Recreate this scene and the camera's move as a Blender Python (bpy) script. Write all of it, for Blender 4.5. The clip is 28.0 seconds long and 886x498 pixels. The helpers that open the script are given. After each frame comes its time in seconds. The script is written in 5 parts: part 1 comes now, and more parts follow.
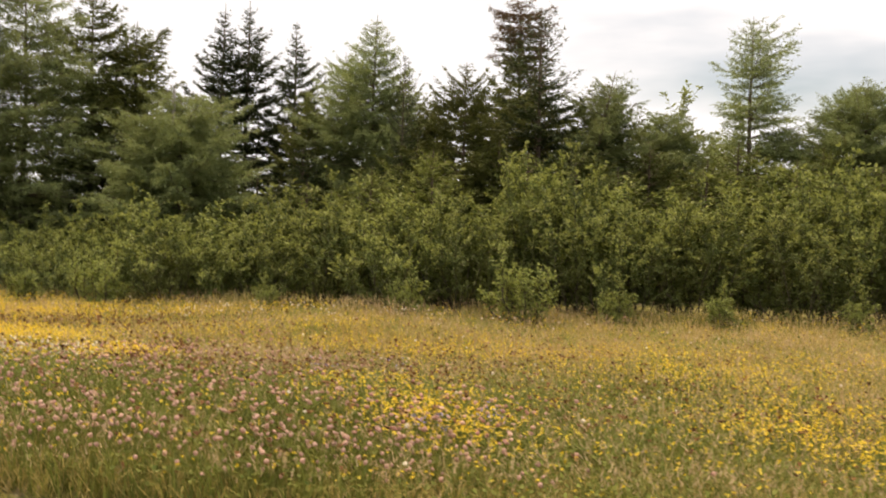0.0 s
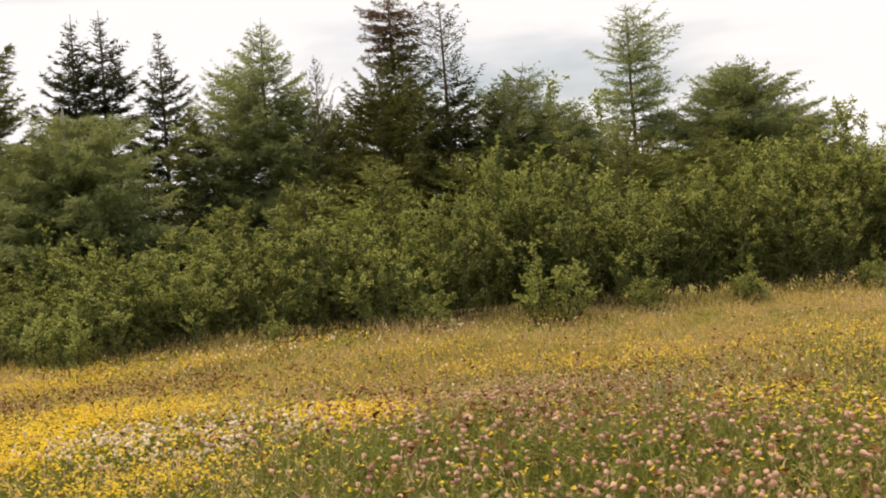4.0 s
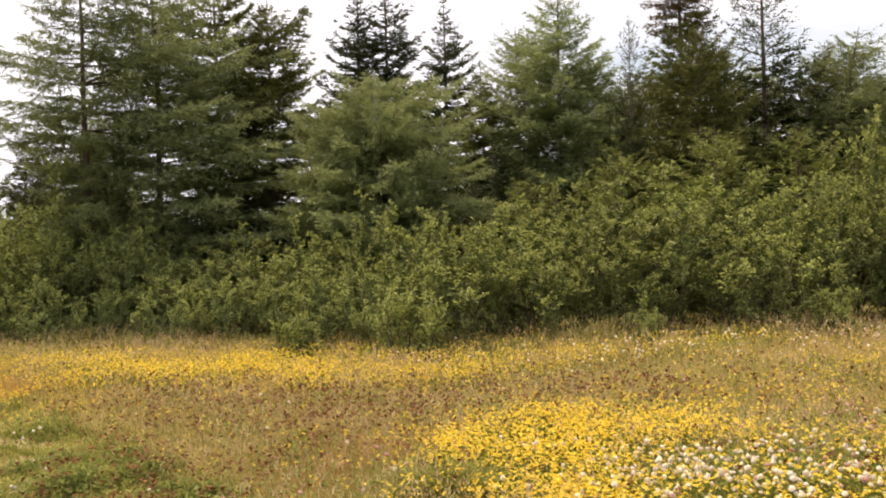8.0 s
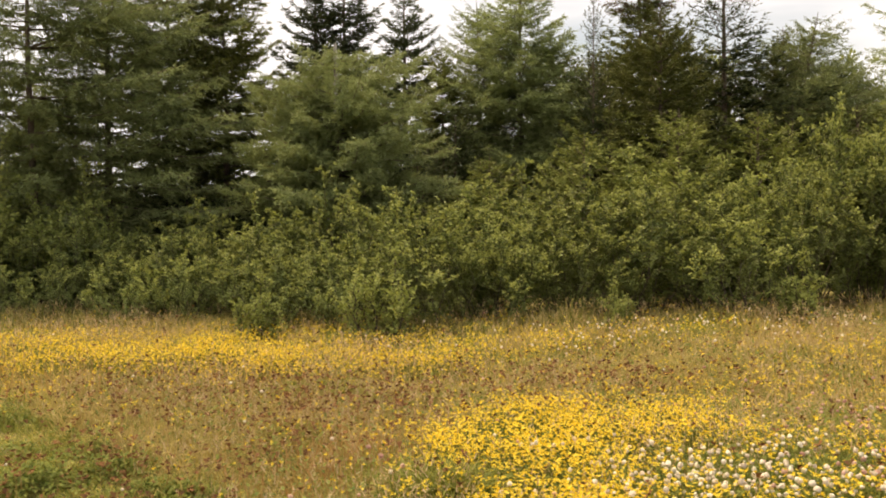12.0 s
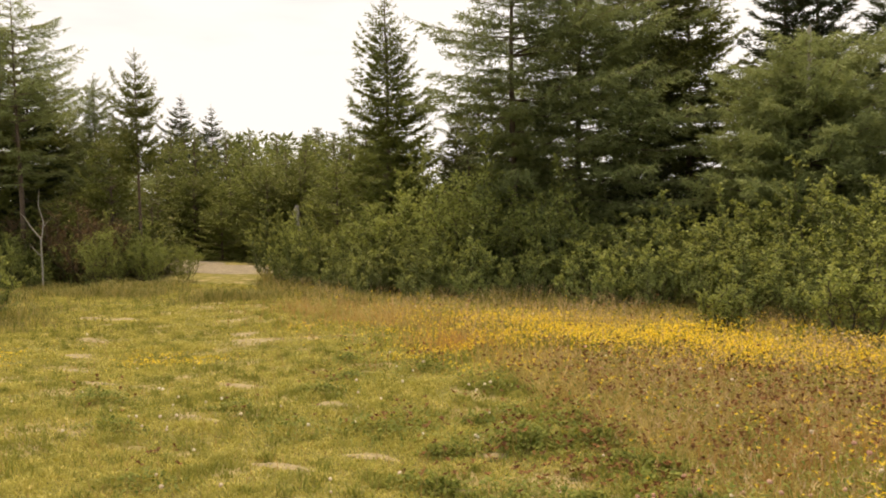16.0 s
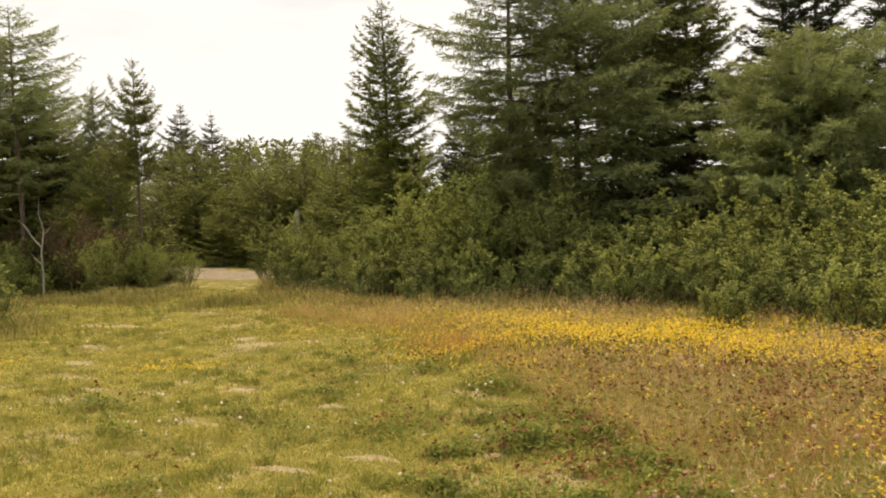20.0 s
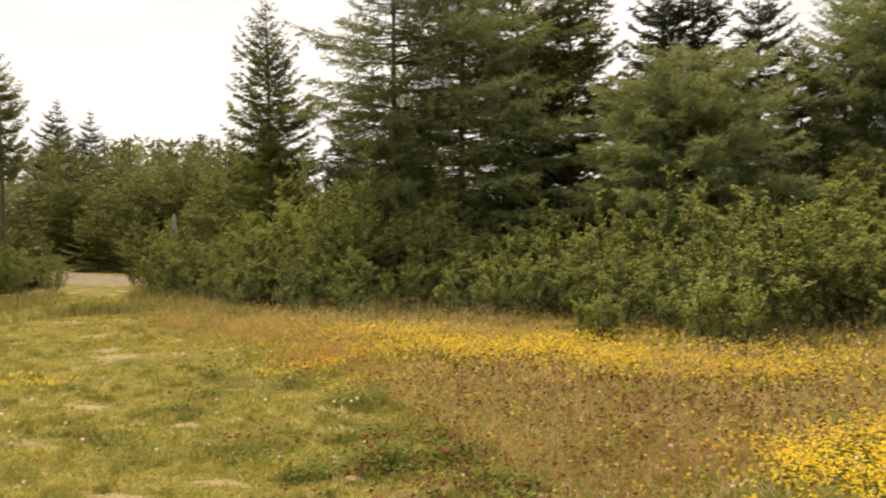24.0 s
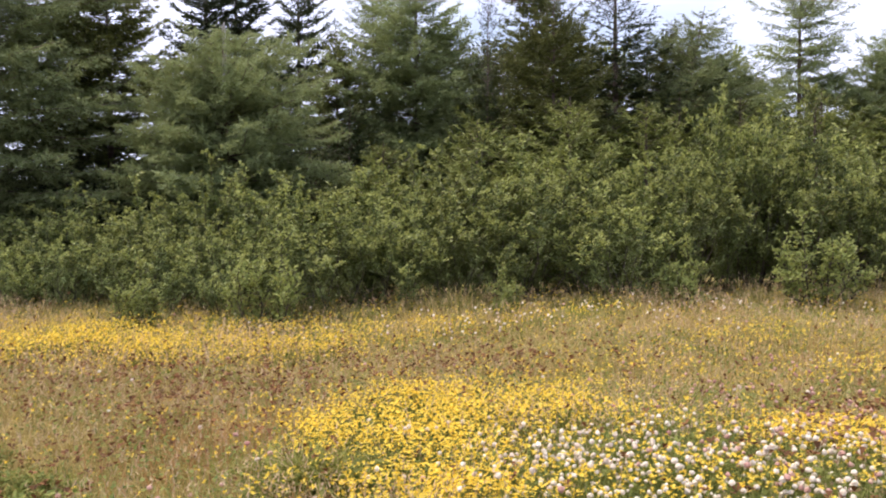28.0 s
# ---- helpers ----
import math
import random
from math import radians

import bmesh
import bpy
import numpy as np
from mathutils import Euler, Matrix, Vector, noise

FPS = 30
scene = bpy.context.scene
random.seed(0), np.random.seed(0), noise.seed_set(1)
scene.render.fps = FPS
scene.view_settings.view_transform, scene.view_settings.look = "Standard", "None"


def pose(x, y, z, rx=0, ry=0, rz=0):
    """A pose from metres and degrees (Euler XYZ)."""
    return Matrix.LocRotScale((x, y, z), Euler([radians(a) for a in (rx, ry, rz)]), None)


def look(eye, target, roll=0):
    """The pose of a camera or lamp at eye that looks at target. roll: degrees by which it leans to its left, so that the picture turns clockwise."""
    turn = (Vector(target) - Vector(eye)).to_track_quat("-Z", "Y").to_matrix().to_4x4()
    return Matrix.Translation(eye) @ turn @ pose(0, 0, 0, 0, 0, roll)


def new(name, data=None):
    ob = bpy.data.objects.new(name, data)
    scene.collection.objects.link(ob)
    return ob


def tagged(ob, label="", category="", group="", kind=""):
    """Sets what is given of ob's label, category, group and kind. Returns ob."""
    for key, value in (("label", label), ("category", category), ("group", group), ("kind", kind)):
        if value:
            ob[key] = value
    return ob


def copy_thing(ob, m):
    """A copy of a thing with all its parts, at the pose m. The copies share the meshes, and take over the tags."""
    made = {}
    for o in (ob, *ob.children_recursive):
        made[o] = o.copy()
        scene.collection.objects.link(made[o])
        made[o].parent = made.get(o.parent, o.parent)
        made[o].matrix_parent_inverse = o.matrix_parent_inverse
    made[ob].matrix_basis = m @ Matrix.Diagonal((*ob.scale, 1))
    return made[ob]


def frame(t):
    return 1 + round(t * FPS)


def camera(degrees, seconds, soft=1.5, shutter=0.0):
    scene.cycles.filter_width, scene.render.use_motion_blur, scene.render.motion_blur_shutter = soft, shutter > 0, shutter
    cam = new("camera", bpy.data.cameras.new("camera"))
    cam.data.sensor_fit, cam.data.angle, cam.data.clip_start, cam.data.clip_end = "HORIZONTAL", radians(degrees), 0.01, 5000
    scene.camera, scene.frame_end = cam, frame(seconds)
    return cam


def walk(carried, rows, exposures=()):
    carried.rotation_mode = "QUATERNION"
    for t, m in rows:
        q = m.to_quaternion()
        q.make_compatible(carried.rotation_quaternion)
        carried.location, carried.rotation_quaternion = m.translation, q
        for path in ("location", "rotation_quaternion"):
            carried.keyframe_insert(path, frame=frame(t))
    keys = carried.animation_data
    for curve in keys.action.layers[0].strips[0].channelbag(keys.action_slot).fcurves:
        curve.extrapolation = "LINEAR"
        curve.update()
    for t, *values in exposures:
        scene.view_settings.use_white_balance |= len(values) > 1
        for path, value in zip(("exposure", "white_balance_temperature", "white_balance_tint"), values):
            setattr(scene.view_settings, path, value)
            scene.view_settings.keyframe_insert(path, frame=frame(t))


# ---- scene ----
PATH = [
    (0, (5.823, -2.911, 1.497), (5.618, -0.921, 1.443), 1.95),
    (0.5, (5.351, -2.612, 1.508), (5.112, -0.627, 1.538), -1.60),
    (1, (4.859, -2.243, 1.494), (4.609, -0.267, 1.316), -2.42),
    (1.5, (4.342, -2.032, 1.537), (4.204, -0.045, 1.348), -3.32),
    (2, (3.866, -1.890, 1.551), (3.786, 0.105, 1.448), -5.10),
    (2.5, (3.421, -1.896, 1.541), (3.638, 0.081, 1.332), -6.33),
    (4.5, (1.822, -1.540, 1.467), (2.152, 0.433, 1.456), -4.34),
    (5, (1.494, -1.319, 1.425), (1.596, 0.677, 1.353), -4.36),
    (5.5, (1.234, -1.066, 1.442), (1.589, 0.902, 1.395), -4.90),
    (6, (0.938, -0.826, 1.441), (1.272, 1.145, 1.386), -4.73),
    (6.5, (0.632, -0.589, 1.464), (0.852, 1.397, 1.371), -0.01),
    (7, (0.310, -0.408, 1.484), (0.395, 1.587, 1.366), 0.68),
    (7.5, (0.132, -0.220, 1.498), (0.036, 1.776, 1.404), -0.69),
    (8, (0.005, -0.001, 1.522), (-0.056, 1.997, 1.469), -1.91),
    (8.5, (-0.115, 0.110, 1.555), (-0.200, 2.108, 1.541), -0.63),
    (9, (-0.267, 0.181, 1.570), (-0.389, 2.177, 1.512), -1.50),
    (9.5, (-0.293, 0.239, 1.593), (-0.463, 2.232, 1.623), -0.43),
    (10, (-0.226, 0.256, 1.588), (-0.381, 2.249, 1.639), 1.55),
    (10.5, (-0.267, 0.278, 1.588), (-0.220, 2.277, 1.579), -0.19),
    (11, (-0.312, 0.298, 1.602), (0.019, 2.265, 1.461), 1.09),
    (11.5, (-0.303, 0.289, 1.623), (-0.160, 2.279, 1.481), 0.15),
    (13.5, (-0.243, 0.052, 1.566), (-0.273, 2.051, 1.563), -1.95),
    (14, (-0.281, 0.060, 1.555), (-0.504, 2.047, 1.555), -2.00),
    (14.5, (-0.294, 0.083, 1.536), (-0.705, 2.035, 1.396), -2.11),
    (15, (-0.337, 0.075, 1.543), (-0.890, 1.989, 1.365), -1.51),
    (15.5, (-0.375, 0.038, 1.561), (-1.151, 1.874, 1.394), -1.12),
    (16, (-0.387, 0.015, 1.575), (-1.267, 1.807, 1.467), -1.26),
    (16.5, (-0.386, 0.016, 1.575), (-1.338, 1.770, 1.460), -1.90),
    (17, (-0.384, 0.028, 1.550), (-1.331, 1.785, 1.417), -1.66),
    (17.5, (-0.392, 0.023, 1.559), (-1.340, 1.778, 1.412), -1.18),
    (18, (-0.384, 0.035, 1.567), (-1.343, 1.786, 1.450), -1.24),
    (18.5, (-0.389, 0.025, 1.572), (-1.351, 1.776, 1.480), -1.45),
    (19, (-0.390, 0.033, 1.563), (-1.350, 1.786, 1.477), -1.92),
    (19.5, (-0.387, 0.047, 1.553), (-1.331, 1.808, 1.467), -1.94),
    (20, (-0.372, 0.055, 1.546), (-1.257, 1.846, 1.446), -2.16),
    (20.5, (-0.354, 0.090, 1.542), (-1.145, 1.923, 1.432), -2.45),
    (22.5, (-0.315, 0.316, 1.583), (-1.045, 2.176, 1.495), -2.00),
    (23, (-0.337, 0.309, 1.589), (-1.111, 2.151, 1.495), -1.63),
    (23.5, (-0.316, 0.295, 1.588), (-1.157, 2.107, 1.489), -1.16),
    (24, (-0.269, 0.336, 1.578), (-0.940, 2.218, 1.484), -1.12),
    (24.5, (-0.219, 0.365, 1.564), (-0.598, 2.328, 1.508), -1.37),
    (25, (-0.193, 0.358, 1.569), (-0.296, 2.353, 1.488), -1.12),
    (25.5, (-0.161, 0.343, 1.566), (-0.062, 2.336, 1.433), -1.18),
    (26, (-0.124, 0.329, 1.562), (0.116, 2.304, 1.357), -1.40),
    (26.5, (-0.114, 0.316, 1.554), (0.203, 2.278, 1.328), -1.37),
    (27, (-0.136, 0.319, 1.549), (0.156, 2.285, 1.328), -1.28),
    (27.5, (-0.155, 0.332, 1.557), (0.056, 2.309, 1.338), -0.79),
    (28, (-0.127, 0.330, 1.565), (0.149, 2.306, 1.424), -0.33),
]
cam = camera(51.88, 28.0, soft=1.8, shutter=0.2)
# stops, kelvin and tint of the picture, which the camera changes by itself on the way
EXPOSURES = [
    (0, 0.36, 8200, 12), (1, 0.44, 8300, 12), (1.5, 0.50, 5700, 21), (2, 0.46, 6300, 20), (2.5, 0.42, 8100, 12), (4.5, 0.20, 8200, 12), (5, 0.15, 8300, 12), (6, 0.17, 8000, 12),
    (7, 0.44, 8300, 14), (8, 0.55, 7700, 15), (10, 0.56, 8000, 11), (11, 0.48, 8500, 13), (14, 0.45, 8500, 11), (15, 0.60, 9000, 12), (15.5, 0.46, 8900, 12), (16, 0.34, 8900, 11), (23, 0.33, 8700, 10), (25, 0.43, 8800, 14), (25.5, 0.47, 7300, 13), (26, 0.60, 5200, 24),
    (26.5, 0.60, 5000, 25), (27, 0.61, 4950, 25), (27.5, 0.61, 5050, 25), (28, 0.63, 6150, 22)]
walk(cam, [(t, look(e, g, r)) for t, e, g, r in PATH], EXPOSURES)

# ---------------------------------------------------------------- light
SUN_EL, SUN_AZ = 66.0, 318.0          # degrees; azimuth clockwise from +y


def sky_and_sun():
    world = bpy.data.worlds.new("sky")
    scene.world = world
    world.use_nodes = True
    nt = world.node_tree
    nt.nodes.clear()
    N = nt.nodes.new
    out, bg = N("ShaderNodeOutputWorld"), N("ShaderNodeBackground")
    sky = N("ShaderNodeTexSky")
    sky.sky_type, sky.sun_disc = "NISHITA", False
    sky.sun_elevation, sky.sun_rotation = radians(SUN_EL), radians(SUN_AZ)
    sky.air_density, sky.dust_density = 1.0, 2.0
    dim = N("ShaderNodeVectorMath"); dim.operation = "SCALE"; dim.inputs["Scale"].default_value = 0.11
    nt.links.new(sky.outputs[0], dim.inputs[0])
    # broken high cloud: a bright white sheet with thin bluish gaps
    co, mp, no, ramp, mix = N("ShaderNodeTexCoord"), N("ShaderNodeMapping"), N("ShaderNodeTexNoise"), N("ShaderNodeValToRGB"), N("ShaderNodeMix")
    mp.inputs["Scale"].default_value = (1.3, 1.3, 5.0)
    mp.inputs["Location"].default_value = (3.1, 1.7, 0.4)
    no.inputs["Scale"].default_value, no.inputs["Detail"].default_value = 1.6, 5
    ramp.color_ramp.elements[0].position, ramp.color_ramp.elements[1].position = 0.27, 0.48
    mix.data_type = "RGBA"
    mix.inputs["B"].default_value = (0.77, 0.835, 0.985, 1)
    nt.links.new(co.outputs["Generated"], mp.inputs[0])
    nt.links.new(mp.outputs[0], no.inputs[0])
    nt.links.new(no.outputs[0], ramp.inputs[0])
    nt.links.new(ramp.outputs[0], mix.inputs["Factor"])
    nt.links.new(dim.outputs[0], mix.inputs["A"])
    nt.links.new(mix.outputs["Result"], bg.inputs[0])
    bg.inputs[1].default_value = 1.0
    nt.links.new(bg.outputs[0], out.inputs[0])
    lamp = bpy.data.lights.new("sun", "SUN")
    lamp.energy, lamp.angle, lamp.color = 3.6, radians(16), (1.0, 0.88, 0.64)
    a, e = radians(SUN_AZ), radians(SUN_EL)
    d = Vector((math.sin(a) * math.cos(e), math.cos(a) * math.cos(e), math.sin(e)))
    new("sun", lamp).matrix_world = look(d * 50, (0, 0, 0))


sky_and_sun()

# ---------------------------------------------------------------- materials


def shader(name):
    m = bpy.data.materials.new(name)
    m.use_nodes = True
    nt = m.node_tree
    nt.nodes.clear()
    return m, nt, nt.nodes.new("ShaderNodeOutputMaterial")


def mixed(nt, fac, a, b):
    n = nt.nodes.new("ShaderNodeMix")
    n.data_type = "RGBA"
    for slot, v in (("A", a), ("B", b)):
        if isinstance(v, tuple):
            n.inputs[slot].default_value = (*v, 1)
        else:
            nt.links.new(v, n.inputs[slot])
    if isinstance(fac, float):
        n.inputs["Factor"].default_value = fac
    else:
        nt.links.new(fac, n.inputs["Factor"])
    return n.outputs["Result"]


def noise_of(nt, scale, detail=3.0, lo=0.35, hi=0.65, world_space=True):
    no = nt.nodes.new("ShaderNodeTexNoise")
    no.inputs["Scale"].default_value, no.inputs["Detail"].default_value = scale, detail
    src = nt.nodes.new("ShaderNodeNewGeometry").outputs["Position"] if world_space else nt.nodes.new("ShaderNodeTexCoord").outputs["Object"]
    nt.links.new(src, no.inputs["Vector"])
    r = nt.nodes.new("ShaderNodeMapRange")
    r.inputs["From Min"].default_value, r.inputs["From Max"].default_value = lo, hi
    nt.links.new(no.outputs[0], r.inputs["Value"])
    return r.outputs[0]


def leafy(name, low, high, patch=None, patch_scale=0.8, through_light=0.35, rough=0.55, per_object=0.0, gloss=0.12, patch2=None, patch2_scale=0.9):
    """Thin plant tissue: colour varies from piece to piece and, slowly, over the ground; some light passes through."""
    m, nt, out = shader(name)
    geo = nt.nodes.new("ShaderNodeNewGeometry")
    col = mixed(nt, geo.outputs["Random Per Island"], low, high)
    if patch:
        col = mixed(nt, noise_of(nt, patch_scale), col, patch)
    if patch2:
        col = mixed(nt, noise_of(nt, patch2_scale, 4.0, 0.50, 0.66), col, patch2)
    if per_object:
        oi = nt.nodes.new("ShaderNodeObjectInfo")
        hsv = nt.nodes.new("ShaderNodeHueSaturation")
        r = nt.nodes.new("ShaderNodeMapRange")
        r.inputs["To Min"].default_value, r.inputs["To Max"].default_value = 1 - per_object, 1 + per_object
        nt.links.new(oi.outputs["Random"], r.inputs["Value"])
        nt.links.new(r.outputs[0], hsv.inputs["Value"])
        nt.links.new(col, hsv.inputs["Color"])
        col = hsv.outputs[0]
    p = nt.nodes.new("ShaderNodeBsdfPrincipled")
    p.inputs["Roughness"].default_value = rough
    p.inputs["Specular IOR Level"].default_value = gloss
    t = nt.nodes.new("ShaderNodeBsdfTranslucent")
    nt.links.new(col, p.inputs["Base Color"])
    nt.links.new(col, t.inputs["Color"])
    mx = nt.nodes.new("ShaderNodeMixShader")
    mx.inputs[0].default_value = through_light
    nt.links.new(p.outputs[0], mx.inputs[1])
    nt.links.new(t.outputs[0], mx.inputs[2])
    nt.links.new(mx.outputs[0], out.inputs[0])
    return m


def solid(name, low, high, scale=6.0, rough=0.9, bump=0.3, stretch=None):
    m, nt, out = shader(name)
    p = nt.nodes.new("ShaderNodeBsdfPrincipled")
    p.inputs["Roughness"].default_value = rough
    a = noise_of(nt, scale, 6.0, 0.3, 0.7, False)
    b = noise_of(nt, scale * 7, 4.0, 0.3, 0.7, False)
    col = mixed(nt, a, low, high)
    col = mixed(nt, b, col, tuple(0.6 * x for x in low))
    nt.links.new(col, p.inputs["Base Color"])
    bp = nt.nodes.new("ShaderNodeBump")
    bp.inputs["Strength"].default_value, bp.inputs["Distance"].default_value = bump, 0.02
    nt.links.new(b, bp.inputs["Height"])
    nt.links.new(bp.outputs[0], p.inputs["Normal"])
    nt.links.new(p.outputs[0], out.inputs[0])
    return m


def earth():
    """Thin turf over sandy soil: moss green, straw and bare sand at three scales."""
    m, nt, out = shader("turf_soil")
    p = nt.nodes.new("ShaderNodeBsdfPrincipled")
    p.inputs["Roughness"].default_value = 0.95
    p.inputs["Specular IOR Level"].default_value = 0.1
    c = mixed(nt, noise_of(nt, 1.1, 5.0, 0.35, 0.65), (0.20, 0.185, 0.055), (0.33, 0.275, 0.11))
    c = mixed(nt, noise_of(nt, 14.0, 5.0, 0.35, 0.7), c, (0.10, 0.105, 0.03))
    sand = noise_of(nt, 0.75, 6.0, 0.60, 0.68)
    c = mixed(nt, sand, c, (0.34, 0.275, 0.16))
    c = mixed(nt, noise_of(nt, 2.6, 5.0, 0.56, 0.63), c, (0.36, 0.29, 0.165))
    c = mixed(nt, noise_of(nt, 60.0, 3.0, 0.5, 0.8), c, (0.09, 0.08, 0.04))
    nt.links.new(c, p.inputs["Base Color"])
    bp = nt.nodes.new("ShaderNodeBump")
    bp.inputs["Strength"].default_value, bp.inputs["Distance"].default_value = 0.6, 0.03
    nt.links.new(noise_of(nt, 30.0, 6.0, 0.2, 0.8), bp.inputs["Height"])
    nt.links.new(bp.outputs[0], p.inputs["Normal"])
    nt.links.new(p.outputs[0], out.inputs[0])
    return m


M_SOIL = earth()
M_GRAVEL = solid("pale_gravel", (0.19, 0.155, 0.115), (0.43, 0.37, 0.29), 3.6, 0.95, 0.6)
M_SAND = solid("bare_sand", (0.29, 0.235, 0.13), (0.42, 0.345, 0.21), 5.0, 0.95, 0.5)
M_BARK = solid("conifer_bark", (0.13, 0.092, 0.068), (0.25, 0.185, 0.14), 9.0, 0.95, 0.8)
M_DEADWOOD = solid("weathered_wood", (0.34, 0.31, 0.28), (0.52, 0.49, 0.45), 9.0, 0.9, 0.6)
M_STEM = solid("shrub_bark", (0.09, 0.07, 0.05), (0.16, 0.13, 0.09), 12.0, 0.9, 0.4)
M_SPRUCE = leafy("spruce_needles", (0.075, 0.092, 0.026), (0.225, 0.240, 0.072), (0.140, 0.152, 0.046), 1.2, 0.20, 0.5, 0.25)
M_YOUNG = leafy("young_spruce_needles", (0.080, 0.105, 0.026), (0.265, 0.295, 0.082), (0.160, 0.180, 0.050), 0.7, 0.22, 0.5, 0.3)
# own tone of the slim spruces; on the young ones it paints shade
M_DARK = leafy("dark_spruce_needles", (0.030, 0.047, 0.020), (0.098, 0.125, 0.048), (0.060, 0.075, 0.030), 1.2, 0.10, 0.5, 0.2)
M_LARCH = leafy("larch_needles", (0.158, 0.202, 0.084), (0.355, 0.410, 0.180), (0.250, 0.290, 0.122), 1.0, 0.36, 0.55, 0.15)
M_BROWN = leafy("dry_needles", (0.10, 0.062, 0.033), (0.17, 0.112, 0.055), None, 1.0, 0.2, 0.7)
# new-growth leaf tone, made lighter still to paint light on the hedge tops
M_ALDER_LIT_NEW = leafy("lit_young_alder_leaves", (0.215, 0.243, 0.066), (0.38, 0.405, 0.125), None, 0.9, 0.36, 0.45, 0.2, 0.2)
M_ALDER = leafy("alder_leaves", (0.070, 0.098, 0.028), (0.215, 0.258, 0.076), (0.138, 0.164, 0.048), 0.9, 0.24, 0.45, 0.22, 0.2)
M_PALE = leafy("pale_alder_leaves", (0.115, 0.150, 0.048), (0.270, 0.320, 0.110), None, 0.9, 0.28, 0.45, 0.2, 0.2)
M_SAPLING = leafy("sapling_leaves", (0.17, 0.21, 0.062), (0.35, 0.38, 0.12), None, 0.9, 0.42, 0.42, 0.1)
M_FARWOOD = leafy("far_wood_leaves", (0.085, 0.108, 0.036), (0.17, 0.195, 0.068), (0.10, 0.122, 0.044), 0.12, 0.3, 0.7, 0.12)
M_TURF = leafy("short_grass_blades", (0.24, 0.245, 0.046), (0.82, 0.69, 0.26), (0.42, 0.39, 0.105), 6.0, 0.35, patch2=(0.25, 0.255, 0.062), patch2_scale=2.6)
M_TUFT = leafy("green_tuft_blades", (0.115, 0.145, 0.036), (0.28, 0.295, 0.080), None, 0.7, 0.35)
M_MEADOW = leafy("meadow_blades", (0.22, 0.22, 0.058), (0.65, 0.50, 0.22), (0.56, 0.43, 0.18), 0.6, 0.45, patch2=(0.28, 0.30, 0.07), patch2_scale=1.3)
M_LAWNTUFT = leafy("lawn_tuft_blades", (0.145, 0.170, 0.036), (0.36, 0.355, 0.095), None, 0.7, 0.35)
M_WEED = leafy("tall_weed_blades", (0.12, 0.15, 0.035), (0.42, 0.34, 0.14), None, 0.7, 0.35)
M_STRAW = leafy("dry_grass_stalks", (0.30, 0.20, 0.075), (0.52, 0.36, 0.16), None, 0.7, 0.25)
M_PANICLE = leafy("grass_seed_heads", (0.45, 0.32, 0.18), (0.70, 0.52, 0.33), None, 0.7, 0.35)
M_RUST = leafy("rusty_dock_stalks", (0.42, 0.23, 0.09), (0.58, 0.36, 0.16), None, 0.7, 0.25)
M_CLOVERLEAF = leafy("clover_leaves", (0.09, 0.13, 0.025), (0.26, 0.28, 0.07), None, 0.7, 0.35)
M_YELLOW = leafy("yellow_petals", (0.74, 0.48, 0.025), (0.88, 0.70, 0.12), None, 0.7, 0.3)
M_WHITE = leafy("white_clover_florets", (0.66, 0.54, 0.44), (0.88, 0.82, 0.68), None, 0.7, 0.25)
M_PINK = leafy("pink_clover_florets", (0.45, 0.23, 0.19), (0.70, 0.47, 0.38), None, 0.7, 0.25)
M_VETCH = leafy("vetch_petals", (0.22, 0.20, 0.42), (0.36, 0.33, 0.58), None, 0.7, 0.25)
M_SEED = leafy("brown_seed_heads", (0.095, 0.045, 0.022), (0.24, 0.115, 0.05), None, 0.7, 0.1, 0.8)

# ---------------------------------------------------------------- mesh helpers
rng = np.random.default_rng(7)


def raw_mesh(name, verts, faces, mats, index=None, smooth=False):
    """A mesh from arrays: verts (n, 3), faces (m, 3) or (m, 4)."""
    verts, faces = np.asarray(verts, np.float32), np.asarray(faces, np.int32)
    me = bpy.data.meshes.new(name)
    k = faces.shape[1]
    me.vertices.add(len(verts))
    me.vertices.foreach_set("co", verts.ravel())
    me.loops.add(faces.size)
    me.loops.foreach_set("vertex_index", faces.ravel())
    me.polygons.add(len(faces))
    me.polygons.foreach_set("loop_start", np.arange(0, faces.size, k, dtype=np.int32))
    for m in mats if isinstance(mats, (list, tuple)) else [mats]:
        me.materials.append(m)
    if index is not None:
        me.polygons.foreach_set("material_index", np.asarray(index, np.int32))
    me.polygons.foreach_set("use_smooth", np.full(len(faces), smooth))
    me.update(calc_edges=True)
    return me


def part(name, me, parent, label=""):
    ob = new(name, me)
    ob.parent = parent
    return tagged(ob, label)


def unit(v):
    return v / np.maximum(np.linalg.norm(v, axis=-1, keepdims=True), 1e-9)


def blades(base, tip, width, side=None):
    """One triangle for each base-tip pair."""
    n = len(base)
    d = tip - base
    if side is None:
        a = rng.uniform(0, 2 * np.pi, n)
        side = np.stack([np.cos(a), np.sin(a), np.zeros(n)], 1)
    w = np.broadcast_to(np.asarray(width, float).reshape(-1, 1), (n, 1))
    v = np.empty((n, 3, 3))
    v[:, 0], v[:, 1], v[:, 2] = base - side * w / 2, base + side * w / 2, tip
    return v.reshape(-1, 3), np.arange(3 * n).reshape(-1, 3)


